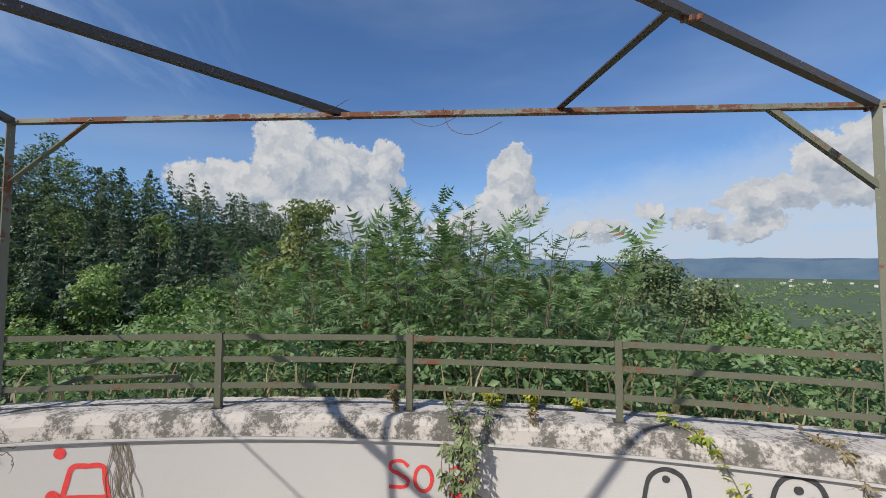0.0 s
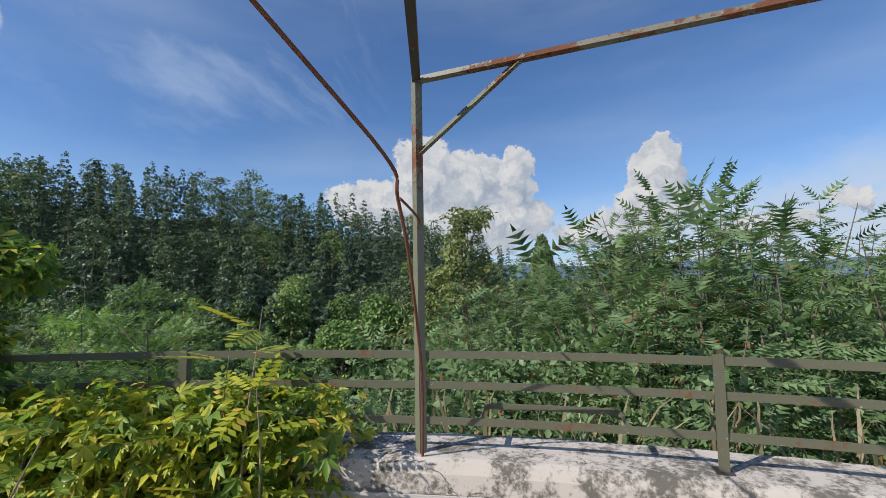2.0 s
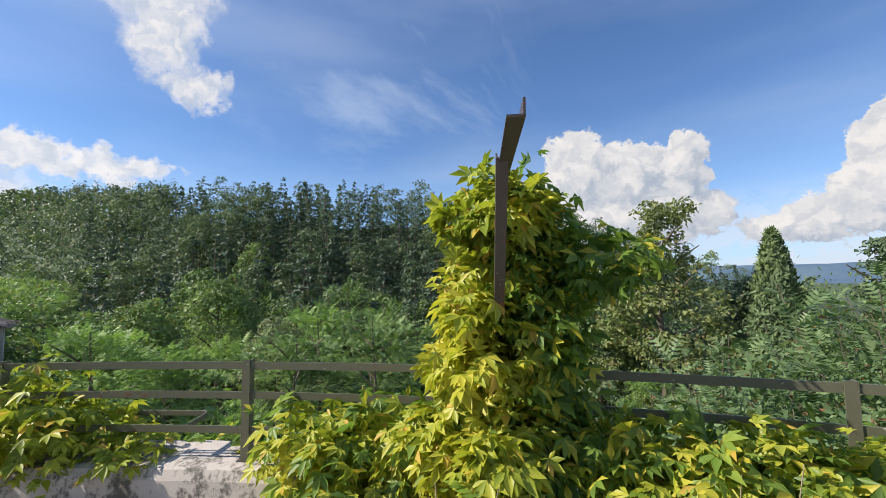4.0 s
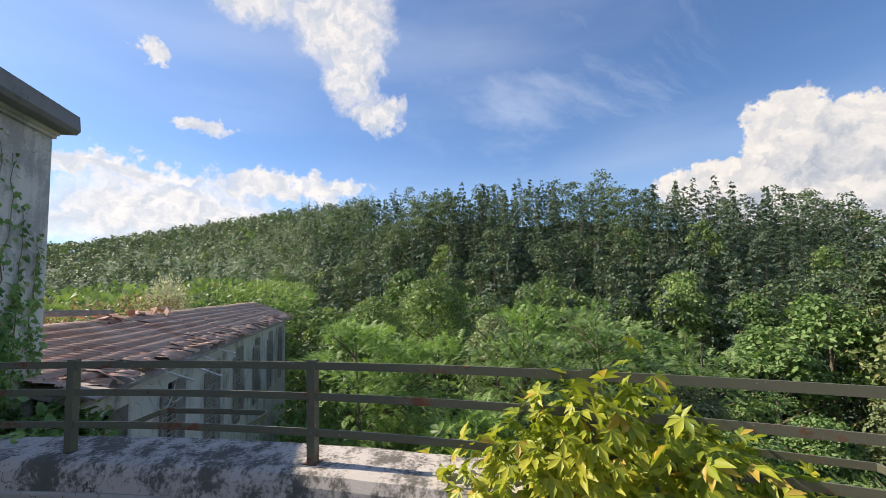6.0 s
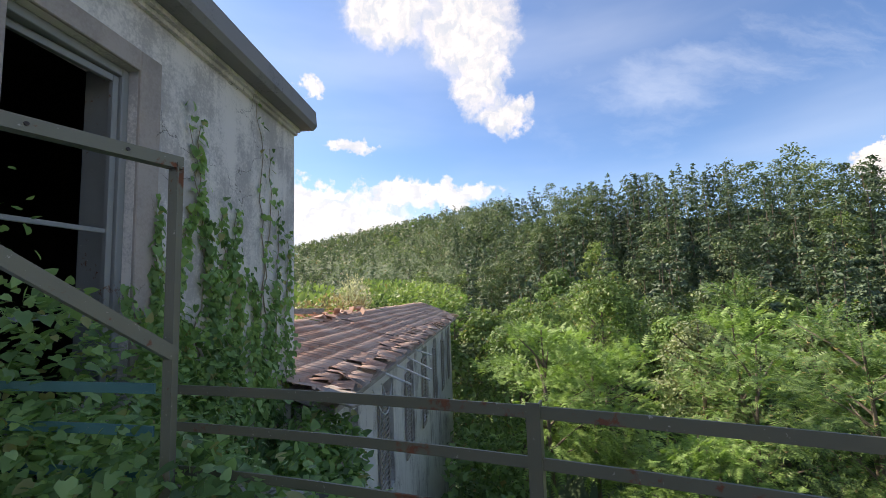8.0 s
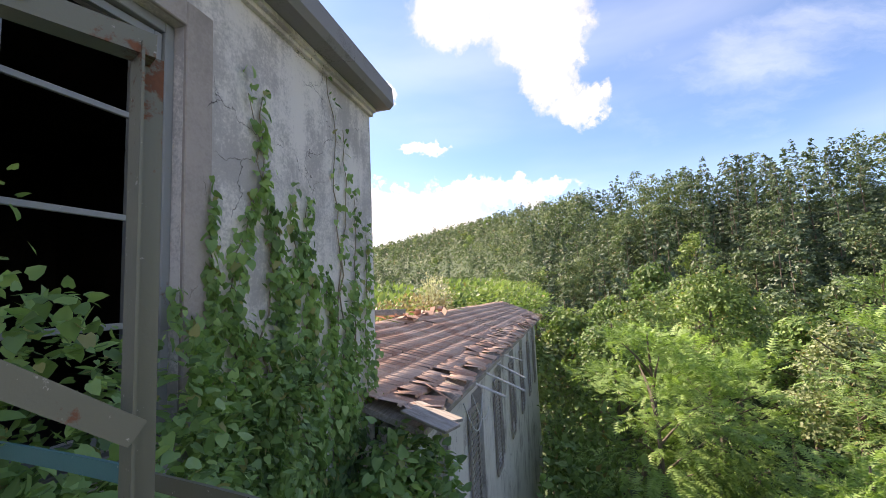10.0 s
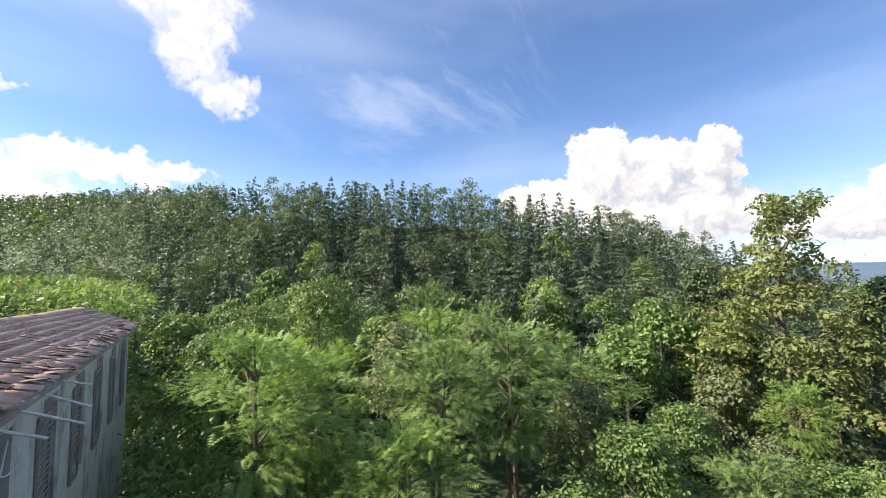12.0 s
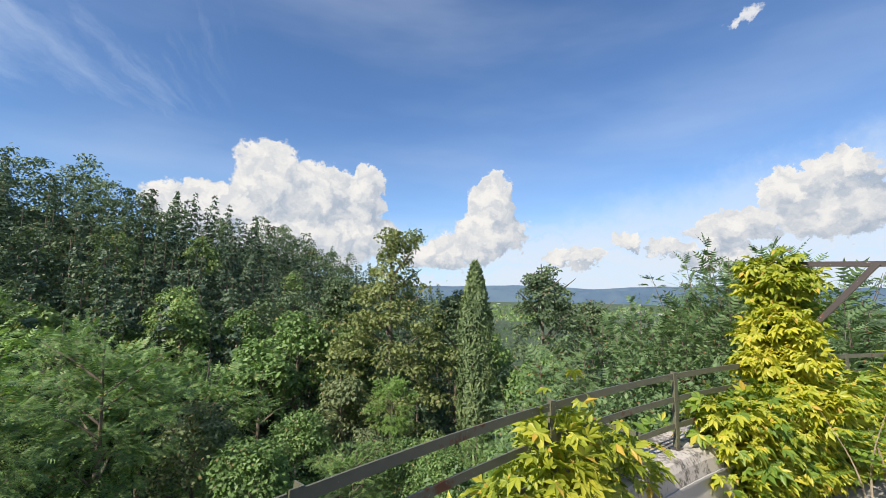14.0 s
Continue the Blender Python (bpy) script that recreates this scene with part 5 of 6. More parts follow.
def build_locusts():
    """Young locust trees crowding up behind the parapet."""
    g = np.random.default_rng(57)
    made = []
    for j in range(3):
        h, rad = 7.0, 1.9
        stems = []
        P, O = [], []
        for s in range(10):
            a = g.random() * math.tau
            lead = s == 0
            rr = rad * (0.15 if lead else 0.35 + 0.65 * g.random())
            end = Vector((math.cos(a) * rr, math.sin(a) * rr, h * (0.94 if lead else 0.68 + 0.25 * g.random())))
            pts = spline([(0, 0, 0), (end.x * 0.3, end.y * 0.3, end.z * 0.45), (end.x * 0.75, end.y * 0.75, end.z * 0.8), end], 5)
            stems.append(pts)
            for t in g.random(46 if lead else 74) ** 0.7:
                q = pts[min(len(pts) - 1, int((0.22 + 0.78 * t) * (len(pts) - 1)))]
                b = g.random() * math.tau
                out = np.array((math.cos(b), math.sin(b), 0.35))
                P.append(np.array(q) + out * (0.85 * (1 - t) + (0.05 if lead else 0.22)) * g.random() * (1, 1, 0.7))
                O.append(out)
        for pts in stems[:3]:
            for t in (0.76, 0.80, 0.84, 0.88, 0.92, 0.95, 0.98, 1.0, 1.0, 1.0):
                b = g.random() * math.tau
                P.append(np.array(pts[int(t * (len(pts) - 1))]))
                O.append(np.array((math.cos(b) * 0.8, math.sin(b) * 0.8, 1.0)))
        P, O = np.array(P), np.array(O)
        S = np.where(np.arange(len(P)) >= len(P) - 30, 0.44, 0.26) * (0.7 + 0.5 * g.random(len(P)))
        me = scatter("crown", LIGHT_FROND, P, O, S, L_locust, 0.10, 0.6, 60 + j)
        ob = thing("locust_sapling", (0, 0, 0), "young locust tree with feathery pinnate leaves behind the parapet", "tree", "locust saplings")
        bm = bmesh.new()
        for pts in stems:
            tube(bm, pts, [0.030 * (1 - 0.85 * i / (len(pts) - 1)) for i in range(len(pts))], 5)
        tagged(part("branchwork", bm, M_bark, ob), kind="stuff")
        c = new("crown", me)
        c.parent = ob
        made.append(ob)
    used = set()
    for i in range(60):
        a = 60 + 64 * (i * 0.618 % 1.0) if i < 52 else 101 + 1.7 * (i - 52)
        r = R + 2.0 + 4.8 * ((i * 0.37) % 1.0) if i < 52 else R + 5.2 + 0.9 * (i % 2)
        p = on_arc(a, r)
        tall = np.interp(a, (62, 72, 80, 87, 93, 98, 104, 109, 116, 122), (0.2, 0.5, 0.9, 1.7, 2.6, 3.4, 3.3, 2.3, 1.6, 0.7))
        top = tall - 0.24 * (R + 6.8 - r) + g.normal(0, 0.15)
        f = 0.85 + 0.3 * g.random()
        set_tree(made[i % 3], Matrix.Translation((p.x, p.y, top - 7.0 * f)) @ Matrix.Rotation(g.random() * math.tau, 4, "Z") @ Matrix.Diagonal((f, f, f, 1)), used)


build_locusts()


def build_undergrowth():
    """Shrubs filling the bank directly behind the parapet."""
    g = np.random.default_rng(71)
    n = 30000
    a = 58 + 84 * g.random(n)
    lim = np.interp(a, (58, 80, 100, 118, 128, 142), (0.4, 0.5, 0.65, 0.35, -0.6, -2.4))
    r = R + 0.55 + 3.6 * g.random(n)
    bump = np.array([noise.noise((x * 0.35, q * 1.1, 4.0)) for x, q in zip(a, r)])
    z = lim + 0.8 * bump - 1.3 * g.random(n) ** 1.4 + 0.05 * (r - R)
    p = np.stack((CX + r * np.cos(np.radians(a)), CY + r * np.sin(np.radians(a)), z), 1)
    o = np.stack((-np.cos(np.radians(a)) * 0.5, -np.sin(np.radians(a)) * 0.5, np.full(n, 0.5)), 1) + g.normal(0, 0.5, (n, 3))
    tagged(new("bank_shrubs", scatter("bank_shrubs", RHOMB, p, o, 0.085 * (0.6 + 0.9 * g.random(n)), L_locust, 0.2, 0.9, 72)), "tangled green shrubs on the bank behind the parapet", "shrubs", kind="stuff")
    n = 190
    a = 84 + 34 * g.random(n)
    r = R + 0.30 + 0.5 * g.random(n)
    p = np.stack((CX + r * np.cos(np.radians(a)), CY + r * np.sin(np.radians(a)), 0.30 + 0.1 * g.random(n)), 1)
    o = np.stack((g.normal(0, 0.5, n), g.normal(0, 0.5, n), np.ones(n)), 1)
    tagged(new("dry_grass", scatter("dry_grass", BLADE, p, o, 0.40 * (0.5 + 0.8 * g.random(n)), L_dry, -0.2, 0.5, 73)), "dry straw-coloured grass behind the railing", "grass", kind="stuff")


build_undergrowth()

# ---- creeper and ivy ----


def creeper(name, label, centres, n, size, mat, seed, shape=CREEPER, droop=0.55):
    """Leaves over rounded heaps: centres are (x, y, z, rx, ry, rz)."""
    g = np.random.default_rng(seed)
    c = np.array(centres, float)
    wt = (c[:, 3] * c[:, 4] * c[:, 5]) ** (2 / 3)
    k = g.choice(len(c), n, p=wt / wt.sum())
    b = ball(g, n, 0.72)
    p = c[k, :3] + b * c[k, 3:] * (1 + 0.18 * g.normal(0, 1, (n, 1)))
    o = b * (1, 1, 0.5) + (0, 0, 0.1)
    ob = new(name, scatter(name, shape, p, o, size * (0.5 + 0.9 * g.random(n)), mat, droop, 1.0, seed + 1))
    return tagged(ob, label, "creeper", kind="stuff")


def build_creeper():
    g = np.random.default_rng(5)
    vp = on_arc(ANG["vp"], R)
    heaps = []
    # up the broken post
    for z, r in ((0.7, 0.36), (0.95, 0.25), (1.2, 0.21), (1.45, 0.21), (1.68, 0.18), (1.82, 0.12)):
        heaps.append((vp.x + 0.10 + g.normal(0, 0.05), vp.y - 0.12 + g.normal(0, 0.05), z, r, r, 0.24))
    tufts = []
    for _ in range(22):
        a, z = g.random() * math.tau, 0.75 + 1.2 * g.random()
        q = np.interp(z, (0.7, 1.2, 1.9), (0.36, 0.25, 0.16))
        tufts.append((vp.x + 0.10 + q * math.cos(a), vp.y - 0.12 + q * math.sin(a), z, 0.13, 0.13, 0.10))
    creeper("post_creeper", "yellow-green creeper smothering the broken pergola post", heaps + tufts, 2900, 0.084, L_vine, 101)
    # darker green leaves set away from the sun: that side's shade as colour
    creeper("post_creeper_shade", "green creeper leaves behind the broken post, darkened for its shaded side", [(x + 0.1, y + 0.15, z, r * 0.95, r * 0.95, h) for x, y, z, r, _, h in heaps] + [(vp.x + 0.38, vp.y + 0.24, 1.58, 0.30, 0.22, 0.16)], 1500, 0.084, L_vine_green, 103)
    # along the coping and down its face
    low = []
    for a in np.arange(119.0, 135.8, 0.55):
        q = on_arc(a, R - 0.12 + g.normal(0, 0.05))
        w = 0.6 + 0.4 * math.sin(a * 1.7) ** 2
        low.append((q.x, q.y, 0.50 + 0.12 * w, 0.26, 0.26, 0.20 * w + 0.06))
        if g.random() < 0.75:
            q = on_arc(a, R - 0.20)
            low.append((q.x, q.y, 0.22, 0.22, 0.20, 0.26))
    creeper("coping_creeper", "yellowing creeper heaped over the coping and railing", low, 5600, 0.086, L_vine, 107)
    low2 = [(x, y, z + 0.06, a * 1.1, b * 1.1, c) for x, y, z, a, b, c in low]
    creeper("coping_creeper_green", "green creeper leaves among the yellow ones", low2, 1900, 0.090, L_vine_green, 109)
    mid = []
    for a in np.arange(141.5, 148.5, 0.7):
        q = on_arc(a, R + 0.02 + g.normal(0, 0.06))
        w = math.exp(-((a - 145.0) / 2.2) ** 2)
        mid.append((q.x, q.y, 0.52 + 0.20 * w, 0.22, 0.22, 0.08 + 0.26 * w))
    creeper("railing_creeper", "bright yellow creeper round the railing post", mid, 900, 0.085, L_vine, 113)
    out = [(*on_arc(a, R + 0.35)[:2], 0.25, 0.25, 0.25, 0.30) for a in np.arange(134, 150, 1.2)]
    creeper("outer_creeper", "yellow-green creeper hanging outside the parapet", out, 700, 0.10, L_vine_green, 115)


build_creeper()


def build_ivy():
    """Ivy climbing the house wall and heaped over the railing's end."""
    g = np.random.default_rng(9)
    P, O, S = [], [], []
    # stem tips: place along the wall, height, fullness
    tips = [(-11.54, 3.30, 0.45), (-11.74, 3.35, 0.5), (-11.80, 2.50, 1.2), (-11.95, 2.05, 1.2), (-12.22, 2.45, 0.6), (-12.45, 2.50, 0.6), (-12.35, 2.00, 1.2), (-12.80, 1.60, 1.2), (-13.00, 4.15, 0.15), (-13.30, 3.60, 0.15), (-13.60, 2.80, 0.35),
            (-13.90, 2.30, 0.5), (-13.50, 1.50, 1.0), (-11.08, 2.25, 0.6), (-11.20, 1.70, 1.1), (-10.98, 1.50, 1.0), (-11.40, 1.30, 1.2), (-12.10, 1.50, 1.2)]
    stems = []
    for x, z, full in tips:
        pts = []
        cx = x
        for s in range(24):
            f = s / 23
            zz = z + (-1.2 - z) * f
            cx += g.normal(0, 0.06) - 0.004
            pts.append((cx, FACADE_Y + 0.02, zz))
            wide = 0.03 + 0.30 * max(0.0, (f - 0.12)) ** 1.1
            for _ in range(int((9 + 165 * wide) * full)):
                P.append((cx + g.normal(0, wide * 0.8), FACADE_Y + 0.03 + abs(g.normal(0, 0.03 + wide * 0.16)), zz + g.normal(0, 0.09)))
                O.append((g.normal(0, 0.5), 0.25, -0.7))
                S.append(0.092 * (0.5 + 0.7 * g.random()))
        stems.append(pts)
    P, O = np.array(P), np.array(O)
    keep = ~((P[:, 0] > WIN[0] + 0.1) & (P[:, 0] < WIN[1]) & (P[:, 2] > WIN[2]))
    P, O, S = P[keep], O[keep], np.array(S)[keep]
    ob = thing("wall_ivy", (0, 0, 0), "green ivy climbing the grey house wall", "ivy", kind="stuff")
    c = new("leaves", scatter("leaves", IVY, P, O, S, L_ivy, 0.2, 0.55, 19))
    c.parent = ob
    bm = bmesh.new()
    for pts in stems:
        tube(bm, pts, [0.004 + 0.012 * i / 23 for i in range(24)], 5)
    tagged(part("branchwork", bm, M_stem, ob), kind="stuff")
    heaps = []
    for a in np.arange(165.5, 177.5, 0.8):
        q = on_arc(a, R + 0.05 + g.normal(0, 0.10))
        w = float(np.interp(a, (165.5, 169, 173, 177), (0.08, 0.22, 0.27, 0.28)))
        heaps.append((q.x, q.y, 0.42 + w * 0.6, 0.30, 0.30, w))
        heaps.append((q.x + 0.3, q.y - 0.05, 0.25, 0.3, 0.3, 0.35))
    heaps += [(-10.6, -5.3, 0.8, 0.45, 0.25, 0.5), (-11.6, -5.35, 0.5, 0.5, 0.22, 0.7), (-10.1, -5.35, 1.05, 0.3, 0.2, 0.45), (-9.75, -5.3, 1.5, 0.12, 0.15, 0.6), (-9.8, -5.1, 1.15, 0.35, 0.25, 0.40), (-9.3, -5.0, 0.75, 0.4, 0.3, 0.35), (-10.9, -5.35, 0.55, 0.5, 0.2, 0.5), (-10.2, -4.9, 0.55, 0.5, 0.4, 0.35)]
    creeper("railing_ivy", "dense ivy heaped over the railing beside the house", heaps, 8200, 0.068, L_ivy, 121, IVY, 0.4)
    foot = [(-13.5, -5.0, -0.55, 0.55, 0.35, 0.45), (-13.0, -4.9, -0.9, 0.5, 0.35, 0.6), (-13.9, -4.7, -1.0, 0.4, 0.3, 0.6), (-13.2, -4.6, -1.7, 0.8, 0.5, 0.9)]
    creeper("corner_ivy", "dark fig-like leaves at the foot of the corner", foot, 2300, 0.115, L_ivy, 123, IVY, 0.5)


build_ivy()

# ---- weeds, shoots and hanging sprays ----


def shoot(name, label, base, tips, frond, mat, seed, per=7):
    """A leggy shoot: bare stems carrying pinnate leaves towards their ends."""
    g = np.random.default_rng(seed)
    ob = thing(name, base, label, "plant", "shoots")
    P, O = [], []
    for tip in tips:
        tip = Vector(tip)
        pts = spline([(0, 0, 0), tip * 0.45 + Vector((g.normal(0, 0.04), g.normal(0, 0.04), 0.06)), tip], 6)
        bm = bmesh.new()
        tube(bm, pts, [0.010 * (1 - 0.07 * i) for i in range(len(pts))], 5)
        part("stem", bm, M_stem, ob)
        for i in range(per):
            q = pts[int(len(pts) * (0.42 + 0.57 * i / per))]
            a = g.random() * math.tau
            P.append(np.array(q))
            O.append((math.cos(a), math.sin(a), 0.35))
    c = new("foliage", scatter("foliage", FROND, np.array(P), np.array(O), frond * (0.7 + 0.5 * g.random(len(P))), mat, 0.1, 0.5, seed))
    c.parent = ob
    tagged(c, kind="stuff")


def weed(name, label, base, height, n, size, mat, seed, lean=(0, 0), stems=3):
    """A leafy weed with a few stems."""
    g = np.random.default_rng(seed)
    ob = thing(name, base, label, "weed", "weeds on the terrace")
    P, O = [], []
    for s in range(stems):
        tip = Vector((g.normal(0, 0.10) * height * 2 + lean[0], g.normal(0, 0.06) * height + lean[1], height * (0.7 + 0.3 * g.random())))
        pts = spline([(0, 0, 0), tip * 0.5 + Vector((g.normal(0, 0.03), 0, 0.03)), tip], 6)
        bm = bmesh.new()
        tube(bm, pts, [0.006 * (1 - 0.06 * i) for i in range(len(pts))], 5)
        part("stem", bm, M_stem, ob)
        for i in range(n // stems):
            q = pts[int(len(pts) * (0.15 + 0.84 * g.random()))]
            a = g.random() * math.tau
            P.append(np.array(q))
            O.append((math.cos(a), math.sin(a), 0.1))
    c = new("foliage", scatter("foliage", CREEPER, np.array(P), np.array(O), size * (0.6 + 0.7 * g.random(len(P))), mat, 0.5, 0.6, seed))
    c.parent = ob
    tagged(c, kind="stuff")


def trailer(name, label, pts, n, size, mat, seed):
    """A trailing stem with leaves along it."""
    g = np.random.default_rng(seed)
    pts = [Vector(p) for p in pts]
    line = spline(pts, 8)
    ob = thing(name, line[0], label, "creeper", "trailing creepers")
    bm = bmesh.new()
    tube(bm, [p - line[0] for p in line], 0.005, 5)
    part("stem", bm, M_stem, ob)
    P = np.array([line[int(g.random() * len(line))] - line[0] for _ in range(n)]) + g.normal(0, 0.025, (n, 3))
    O = np.stack((g.normal(0, 0.6, n), g.normal(-0.4, 0.4, n), g.normal(0, 0.4, n)), 1)
    c = new("foliage", scatter("foliage", CREEPER, P, O, size * (0.6 + 0.7 * g.random(n)), mat, 0.4, 0.6, seed))
    c.parent = ob
    tagged(c, kind="stuff")


b = on_arc(126.5, R - 0.55, FLOOR_Z)
shoot("ailanthus_shoot", "leggy shoot with pinnate yellow-green leaves against the parapet", b, [(0.22, 0.30, 0.98), (0.05, 0.25, 0.90), (-0.2, 0.05, 0.82), (0.40, 0.15, 0.75)], 0.24, L_vine_green, 201, 8)
b = on_arc(120.2, R - 0.35, FLOOR_Z)
shoot("ailanthus_shoot", "leggy shoot with pinnate yellow-green leaves against the parapet", b, [(0.05, 0.10, 1.45), (-0.25, 0.1, 1.25), (0.15, 0.0, 1.15), (-0.35, -0.15, 0.95)], 0.30, L_vine, 203, 8)
b = on_arc(131.5, R - 0.75, FLOOR_Z)
shoot("ailanthus_shoot", "leggy shoot with pinnate green leaves below the creeper", b, [(0.25, 0.15, 0.95), (-0.2, 0.2, 0.9), (0.5, 0.3, 0.8)], 0.28, L_vine_green, 205, 7)
weed("flowering_weed", "tall leafy weed growing up the parapet", on_arc(98.2, R - 0.24, FLOOR_Z), 0.98, 100, 0.066, L_olive, 211, (0.05, 0.08), 5)
weed("flowering_weed", "tall leafy weed growing up the parapet", on_arc(98.9, R - 0.22, FLOOR_Z), 0.55, 44, 0.06, L_olive, 213, (-0.02, 0.06), 3)
weed("coping_weed", "yellowing tuft growing from the coping", on_arc(101.2, R - 0.02, 0.49), 0.17, 46, 0.045, L_dry, 215)
weed("coping_weed", "small yellow creeper tuft behind the railing", on_arc(96.0, R + 0.16, 0.49), 0.15, 36, 0.06, L_vine, 217)
weed("coping_weed", "small yellow creeper tuft behind the railing", on_arc(97.6, R + 0.18, 0.49), 0.13, 30, 0.06, L_vine, 219)
weed("coping_weed", "small yellow creeper tuft behind the railing", on_arc(94.3, R + 0.18, 0.49), 0.10, 24, 0.05, L_vine, 221)
weed("coping_weed", "purplish small weed on the coping edge", on_arc(96.0, R - 0.11, 0.46), 0.16, 26, 0.035, L_dry, 223)
trailer("trailing_creeper", "thin creeper trailing over the coping and down the wall", [on_arc(91.6, R + 0.1, 0.53), on_arc(91.0, R - 0.05, 0.515), on_arc(90.4, R - 0.13, 0.45), on_arc(89.9, R - 0.15, 0.30), on_arc(89.3, R - 0.14, 0.05)], 46, 0.06, L_vine, 225)
trailer("trailing_creeper", "thin withered creeper hanging over the coping", [on_arc(87.6, R + 0.1, 0.53), on_arc(87.0, R - 0.06, 0.515), on_arc(86.7, R - 0.135, 0.43), on_arc(86.3, R - 0.145, 0.2)], 22, 0.05, L_dry, 227)
# dry creeper remains where the plaster has fallen
bm = bmesh.new()
g_web = random.Random(4)
for i in range(16):
    a0, z0 = 111.1 + g_web.uniform(-0.3, 0.3), 0.30
    p = [(a0, z0)]
    for s in range(5):
        p.append((p[-1][0] + g_web.uniform(-0.22, 0.16), p[-1][1] - 0.075))
    tube(bm, [on_arc(a, R - 0.124, z) for a, z in p], 0.0025, 4)
tagged(part("dry_tendrils", bm, M_stem), "dry creeper tendrils clinging to bare plaster", "creeper", kind="stuff")


def build_roof_edges():
    """Growth behind the annexe roof."""
    g = np.random.default_rng(83)
    n = 13000
    c = np.array([(-24, -10.5, -0.3), (-30, -12, 0.0), (-38, -9.5, 0.3), (-46, -12, 0.6), (-44, -7.0, 0.0), (-55, -10, 0.6), (-66, -14, 0.6), (-70, -8, 0.4), (-20, -11, -0.2), (-85, -12, 1.0)])
    k = g.integers(0, len(c), n)
    b = ball(g, n, 0.6)
    p = c[k] + b * (5.0, 3.2, 1.9)
    tagged(new("scrub_wood", scatter("scrub_wood", RHOMB, p, b + (0, 0, 0.3), 0.34 * (0.6 + 0.8 * g.random(n)), L_broad, 0.2, 0.9, 84)), "bright green scrub wood beyond the annexe roof", "shrubs", kind="stuff")
    n = 2400
    c = np.array([(-21.5, -8.6, 0.5), (-23.5, -8.2, 0.7), (-19.0, -8.6, 0.3), (-25.5, -7.9, 0.6)])
    k = g.integers(0, len(c), n)
    b = ball(g, n, 0.3)
    p = c[k] + b * (1.2, 0.8, 0.75)
    tagged(new("dry_shrubs", scatter("dry_shrubs", RHOMB, p, b + (0, 0, 0.5), 0.13 * (0.6 + 0.8 * g.random(n)), L_dry, 0.0, 0.9, 86)), "pale dry shrubs growing through the broken roof", "shrubs", kind="stuff")
    n = 1700
    b = ball(g, n, 0.15)
    c = np.array([(-26.2, -8.2, 1.3), (-25.4, -8.0, 0.9), (-27.0, -8.4, 1.0)])[g.integers(0, 3, n)]
    tagged(new("pale_shrub", scatter("pale_shrub", RHOMB, c + b * (1.0, 0.8, 1.0), b + (0, 0, 0.6), 0.12 * (0.6 + 0.8 * g.random(n)), L_pale, 0.0, 0.9, 88)), "pale silvery shrub growing behind the roof ridge", "shrub", kind="stuff")
    # scrub in the shade at the annexe's foot
    n = 8000
    p = np.stack((-15.0 - 20.0 * g.random(n), -4.0 + 3.2 * g.random(n), -9.5 + 4.5 * g.random(n) ** 1.3), 1)
    p[:, 2] += 0.9 * np.sin(p[:, 0] * 1.3) + 0.7 * np.sin(p[:, 1] * 2.1 + p[:, 0])
    tagged(new("shaded_scrub", scatter("shaded_scrub", RHOMB, p, g.normal(0, 1, (n, 3)) + (0, 0.3, 0.6), 0.32 * (0.6 + 0.8 * g.random(n)), L_green, 0.2, 0.9, 92)), "dark shaded scrub along the annexe wall", "shrubs", kind="stuff")
    # a fallen tile heap and a broken beam on the ridge
    bm = bmesh.new()
    for i in range(26):
        q = RA.lerp(RB, 0.24 + 0.20 * g.random()) + Vector((0, g.normal(0, 0.25), 0.06 + 0.10 * g.random()))
        box(bm, (-0.15, -0.09, -0.012), (0.15, 0.09, 0.012), Matrix.Translation(q) @ Euler((g.normal(0, 0.4), g.normal(0, 0.4), g.random() * 3)).to_matrix().to_4x4())
    tagged(part("tile_rubble", bm, M_tile), "heap of broken clay tiles on the ridge", "rubble", kind="stuff")
    bm = bmesh.new()
    bar(bm, RA.lerp(RB, 0.16) + Vector((0, -0.5, 0.32)), RA.lerp(RB, 0.30) + Vector((0, -0.1, 0.20)), 0.14, 0.16)
    tagged(part("fallen_beam", bm, M_wood), "dark fallen roof beam lying along the ridge", "beam")


build_roof_edges()

# ---- roof tiles ----


def tile_mesh():
    """A ribbed interlocking clay tile, its nose down the slope along -y."""
    prof = [(-0.115, 0.020), (-0.085, 0.034), (-0.055, 0.010), (-0.01, 0.006), (0.02, 0.030), (0.05, 0.008), (0.095, 0.008), (0.115, 0.018)]
    v, f = [], []
    for y, dz in ((-0.215, 0.050), (0.215, 0.0)):
        v += [(x, y, z + dz) for x, z in prof]
    k = len(prof)
    v += [(x, -0.215, z + 0.006) for x, z in prof]
    for i in range(k - 1):
        f += [(i, i + 1, k + i + 1), (i, k + i + 1, k + i), (2 * k + i, 2 * k + i + 1, i + 1), (2 * k + i, i + 1, i)]
    return np.array(v, float), f


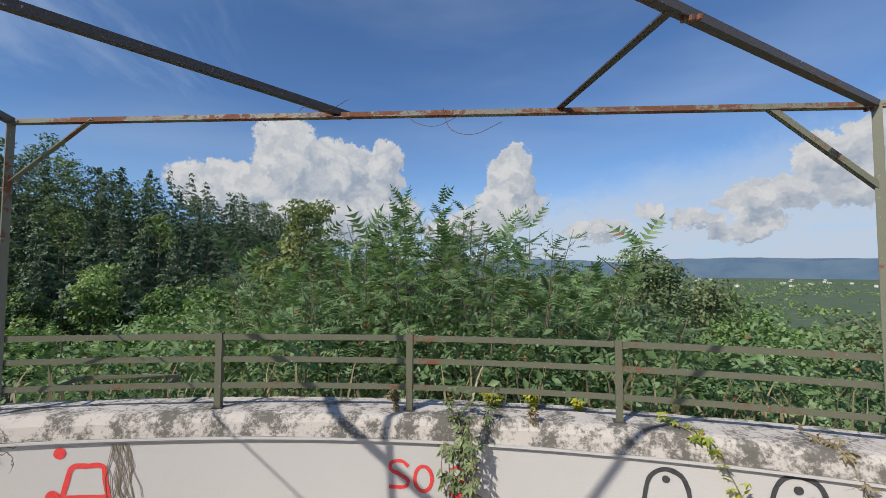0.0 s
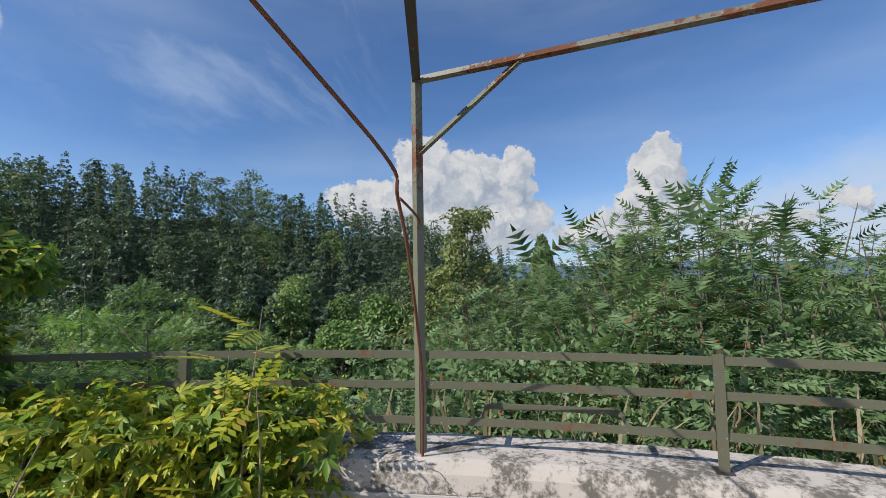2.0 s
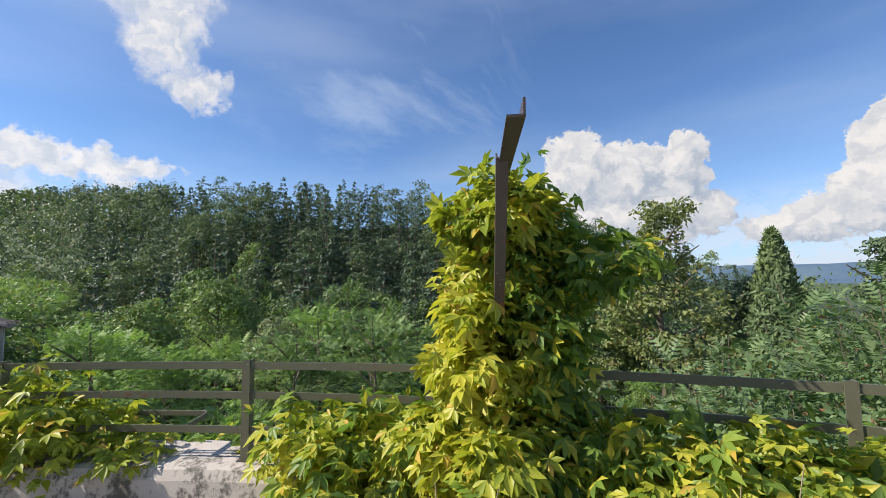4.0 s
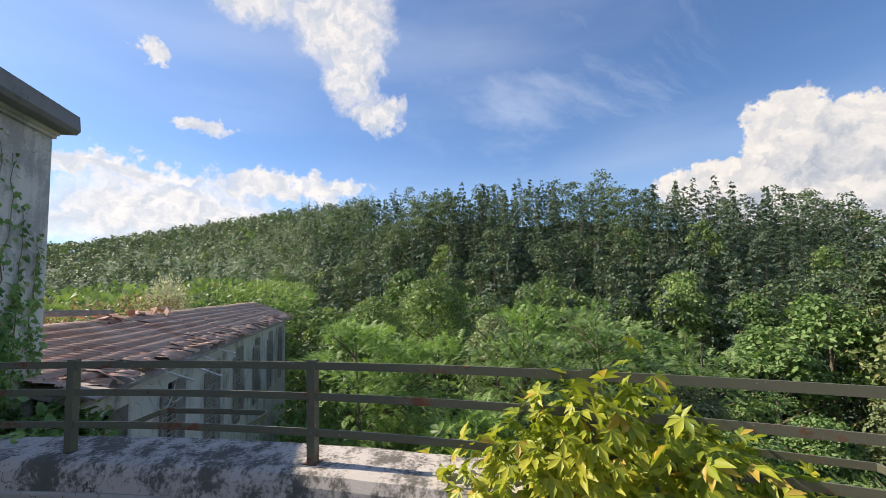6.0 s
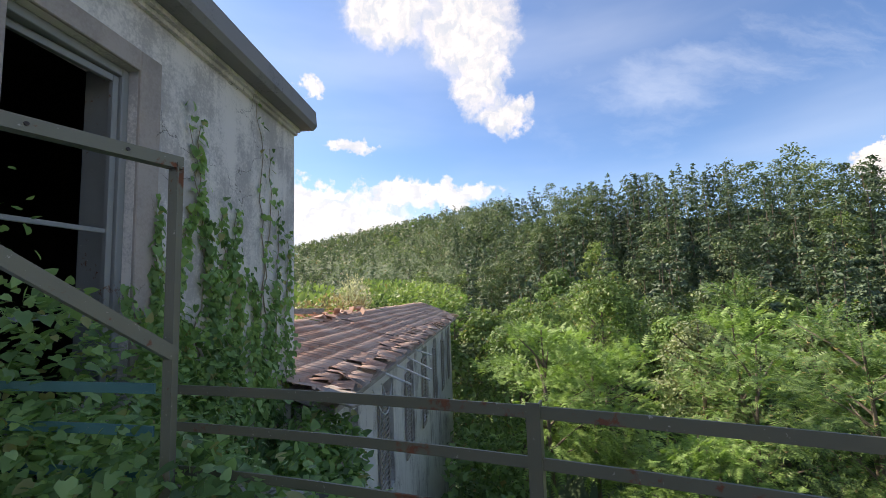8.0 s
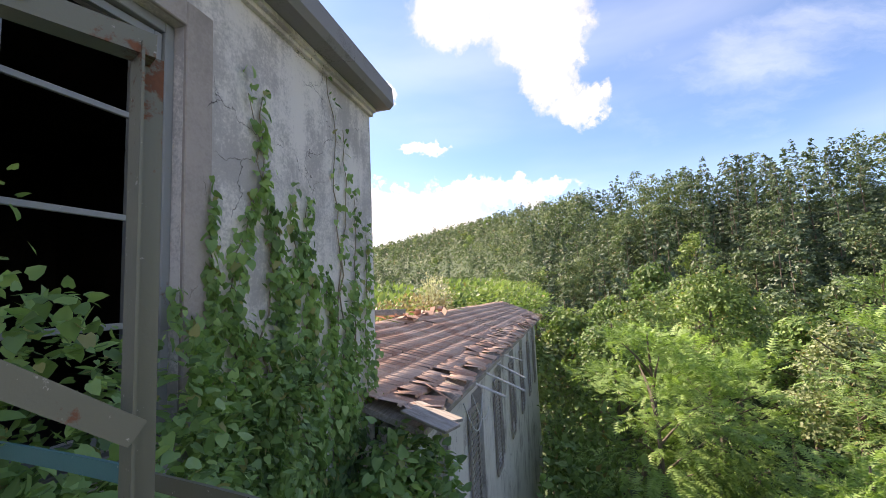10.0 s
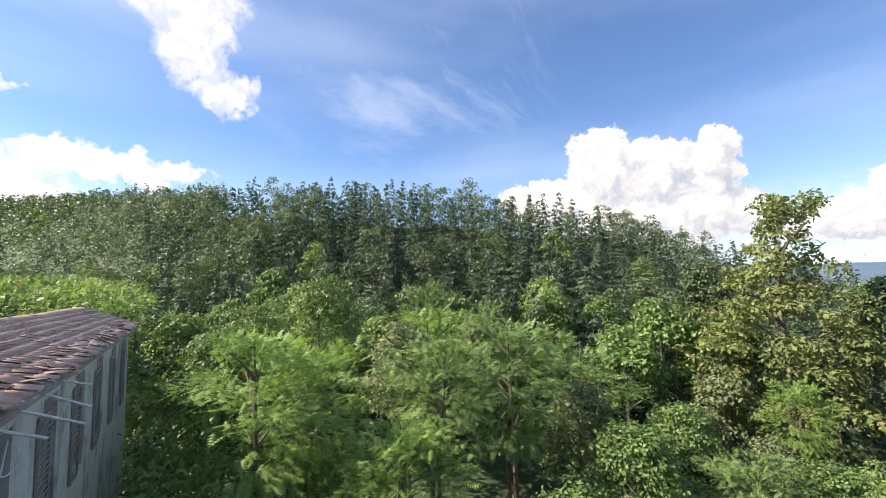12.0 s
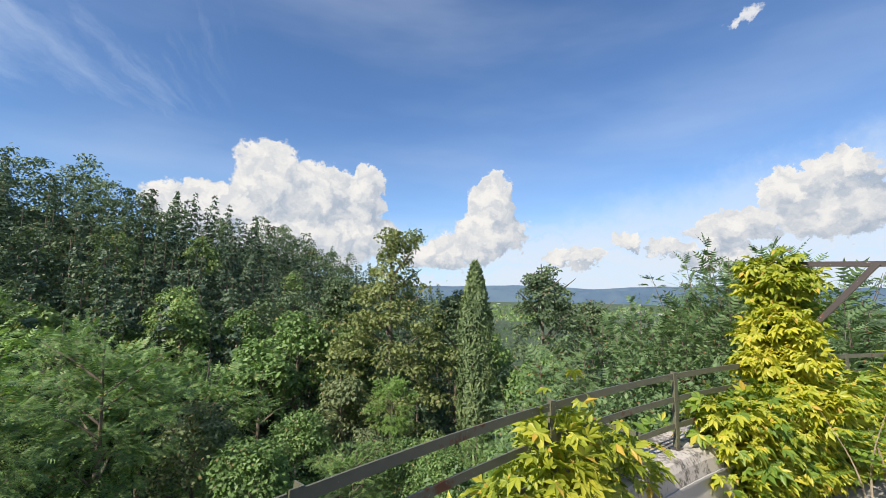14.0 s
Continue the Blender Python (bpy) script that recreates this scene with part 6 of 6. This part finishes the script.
def build_tiles():
    g = np.random.default_rng(97)
    V, F = tile_mesh()
    me = raw_mesh("roof_tile", V, np.array(F), M_tile)
    e = (EB - EA).normalized()
    L = (EB - EA).length
    cols, rows_n = int(L / 0.232), 8
    roof = thing("tiled_roof", EA, "red-brown ribbed clay tile roof, slipped and broken along the eave", "roof", kind="structure")
    joined_v, joined_f, made = [], [], 0
    for i in range(cols):
        u = (i + 0.5) / cols
        for j in range(rows_n):
            v = (j + 0.45) / rows_n
            if (j == 0 and g.random() < 0.30) or (j == 1 and g.random() < 0.08) or (j > 1 and g.random() < 0.012):
                continue
            q = roof_point(u, v)
            s = (RA.lerp(RB, u) - EA.lerp(EB, u))
            s = s.normalized()
            nrm = e.cross(s).normalized()
            nrm = nrm if nrm.z > 0 else -nrm
            x = s.cross(nrm).normalized()
            m = Matrix((x, s, nrm)).transposed().to_4x4()
            mess = 0.26 if j == 0 else (0.15 if j == 1 and g.random() < 0.6 else 0.022)
            if noise.noise((u * 14, v * 3, 2.0)) > 0.38:
                mess = max(mess, 0.12)
            wob = Euler((g.normal(0, mess * 0.5), g.normal(0, mess * 0.5), g.normal(0, mess))).to_matrix().to_4x4()
            sag = 0.05 * noise.noise((u * 9, v * 2, 7.0))
            m = Matrix.Translation(q + nrm * (0.012 + mess * 0.16 + sag * 0.5 + 0.03) + s * g.normal(0, mess * 0.15)) @ m @ wob
            if u < 0.40 and made < 300:
                o = new("tile", me)
                o.parent = roof
                o.matrix_basis = Matrix.Translation(-EA) @ m
                made += 1
            else:
                base = len(joined_v) * len(V)
                joined_v.append(V @ np.array(m.to_3x3()).T + np.array(m.translation) - np.array(EA))
                joined_f.append(np.array(F) + base)
    o = new("far_tiles", raw_mesh("far_tiles", np.concatenate(joined_v), np.concatenate(joined_f), M_tile))
    o.parent = roof
    tagged(o, kind="stuff")


build_tiles()


def build_far_town():
    """Pale houses and tree rows scattered over the plain."""
    g = np.random.default_rng(131)
    bm = bmesh.new()
    for i in range(60):
        az, d = -62 + 72 * g.random(), 1100 + 1900 * g.random()
        x, y = EYE0[0] - d * math.sin(radians(az)), EYE0[1] + d * math.cos(radians(az))
        z = ground_at(x, y)
        w, l, h = 3 + 4 * g.random(), 4 + 6 * g.random(), 4 + 3 * g.random()
        box(bm, (-w, -l, -1), (w, l, h), Matrix.Translation((x, y, z)) @ Matrix.Rotation(g.random() * 3, 4, "Z"))
    tagged(part("distant_houses", bm, M_low_wall), "tiny pale houses scattered over the distant plain", "houses", kind="stuff")
    n = 5200
    az, d = -64 + 80 * g.random(n), 120 + 2100 * g.random(n) ** 1.3
    x, y = EYE0[0] - d * np.sin(np.radians(az)), EYE0[1] + d * np.cos(np.radians(az))
    z = np.array([ground_at(a, b) for a, b in zip(x, y)])
    keep = np.array([noise.noise((a * 0.006, b * 0.006, 1.0)) > -0.15 for a, b in zip(x, y)])
    p = np.stack((x, y, z + 3.0), 1)[keep]
    k = 5
    far = np.repeat(d[keep], k)
    p = np.repeat(p, k, 0) + g.normal(0, 2.6, (len(p) * k, 3)) * (1, 1, 0.8)
    o = g.normal(0, 1, (len(p), 3)) + (0, 0, 0.6)
    tagged(new("plain_trees", scatter("plain_trees", RHOMB, p, o, np.clip(far * 0.007, 0.8, 5.0) * (0.6 + 0.8 * g.random(len(p))), L_broad, 0.0, 0.9, 133)), "woods and tree rows over the distant plain", "woods", kind="stuff")


build_far_town()
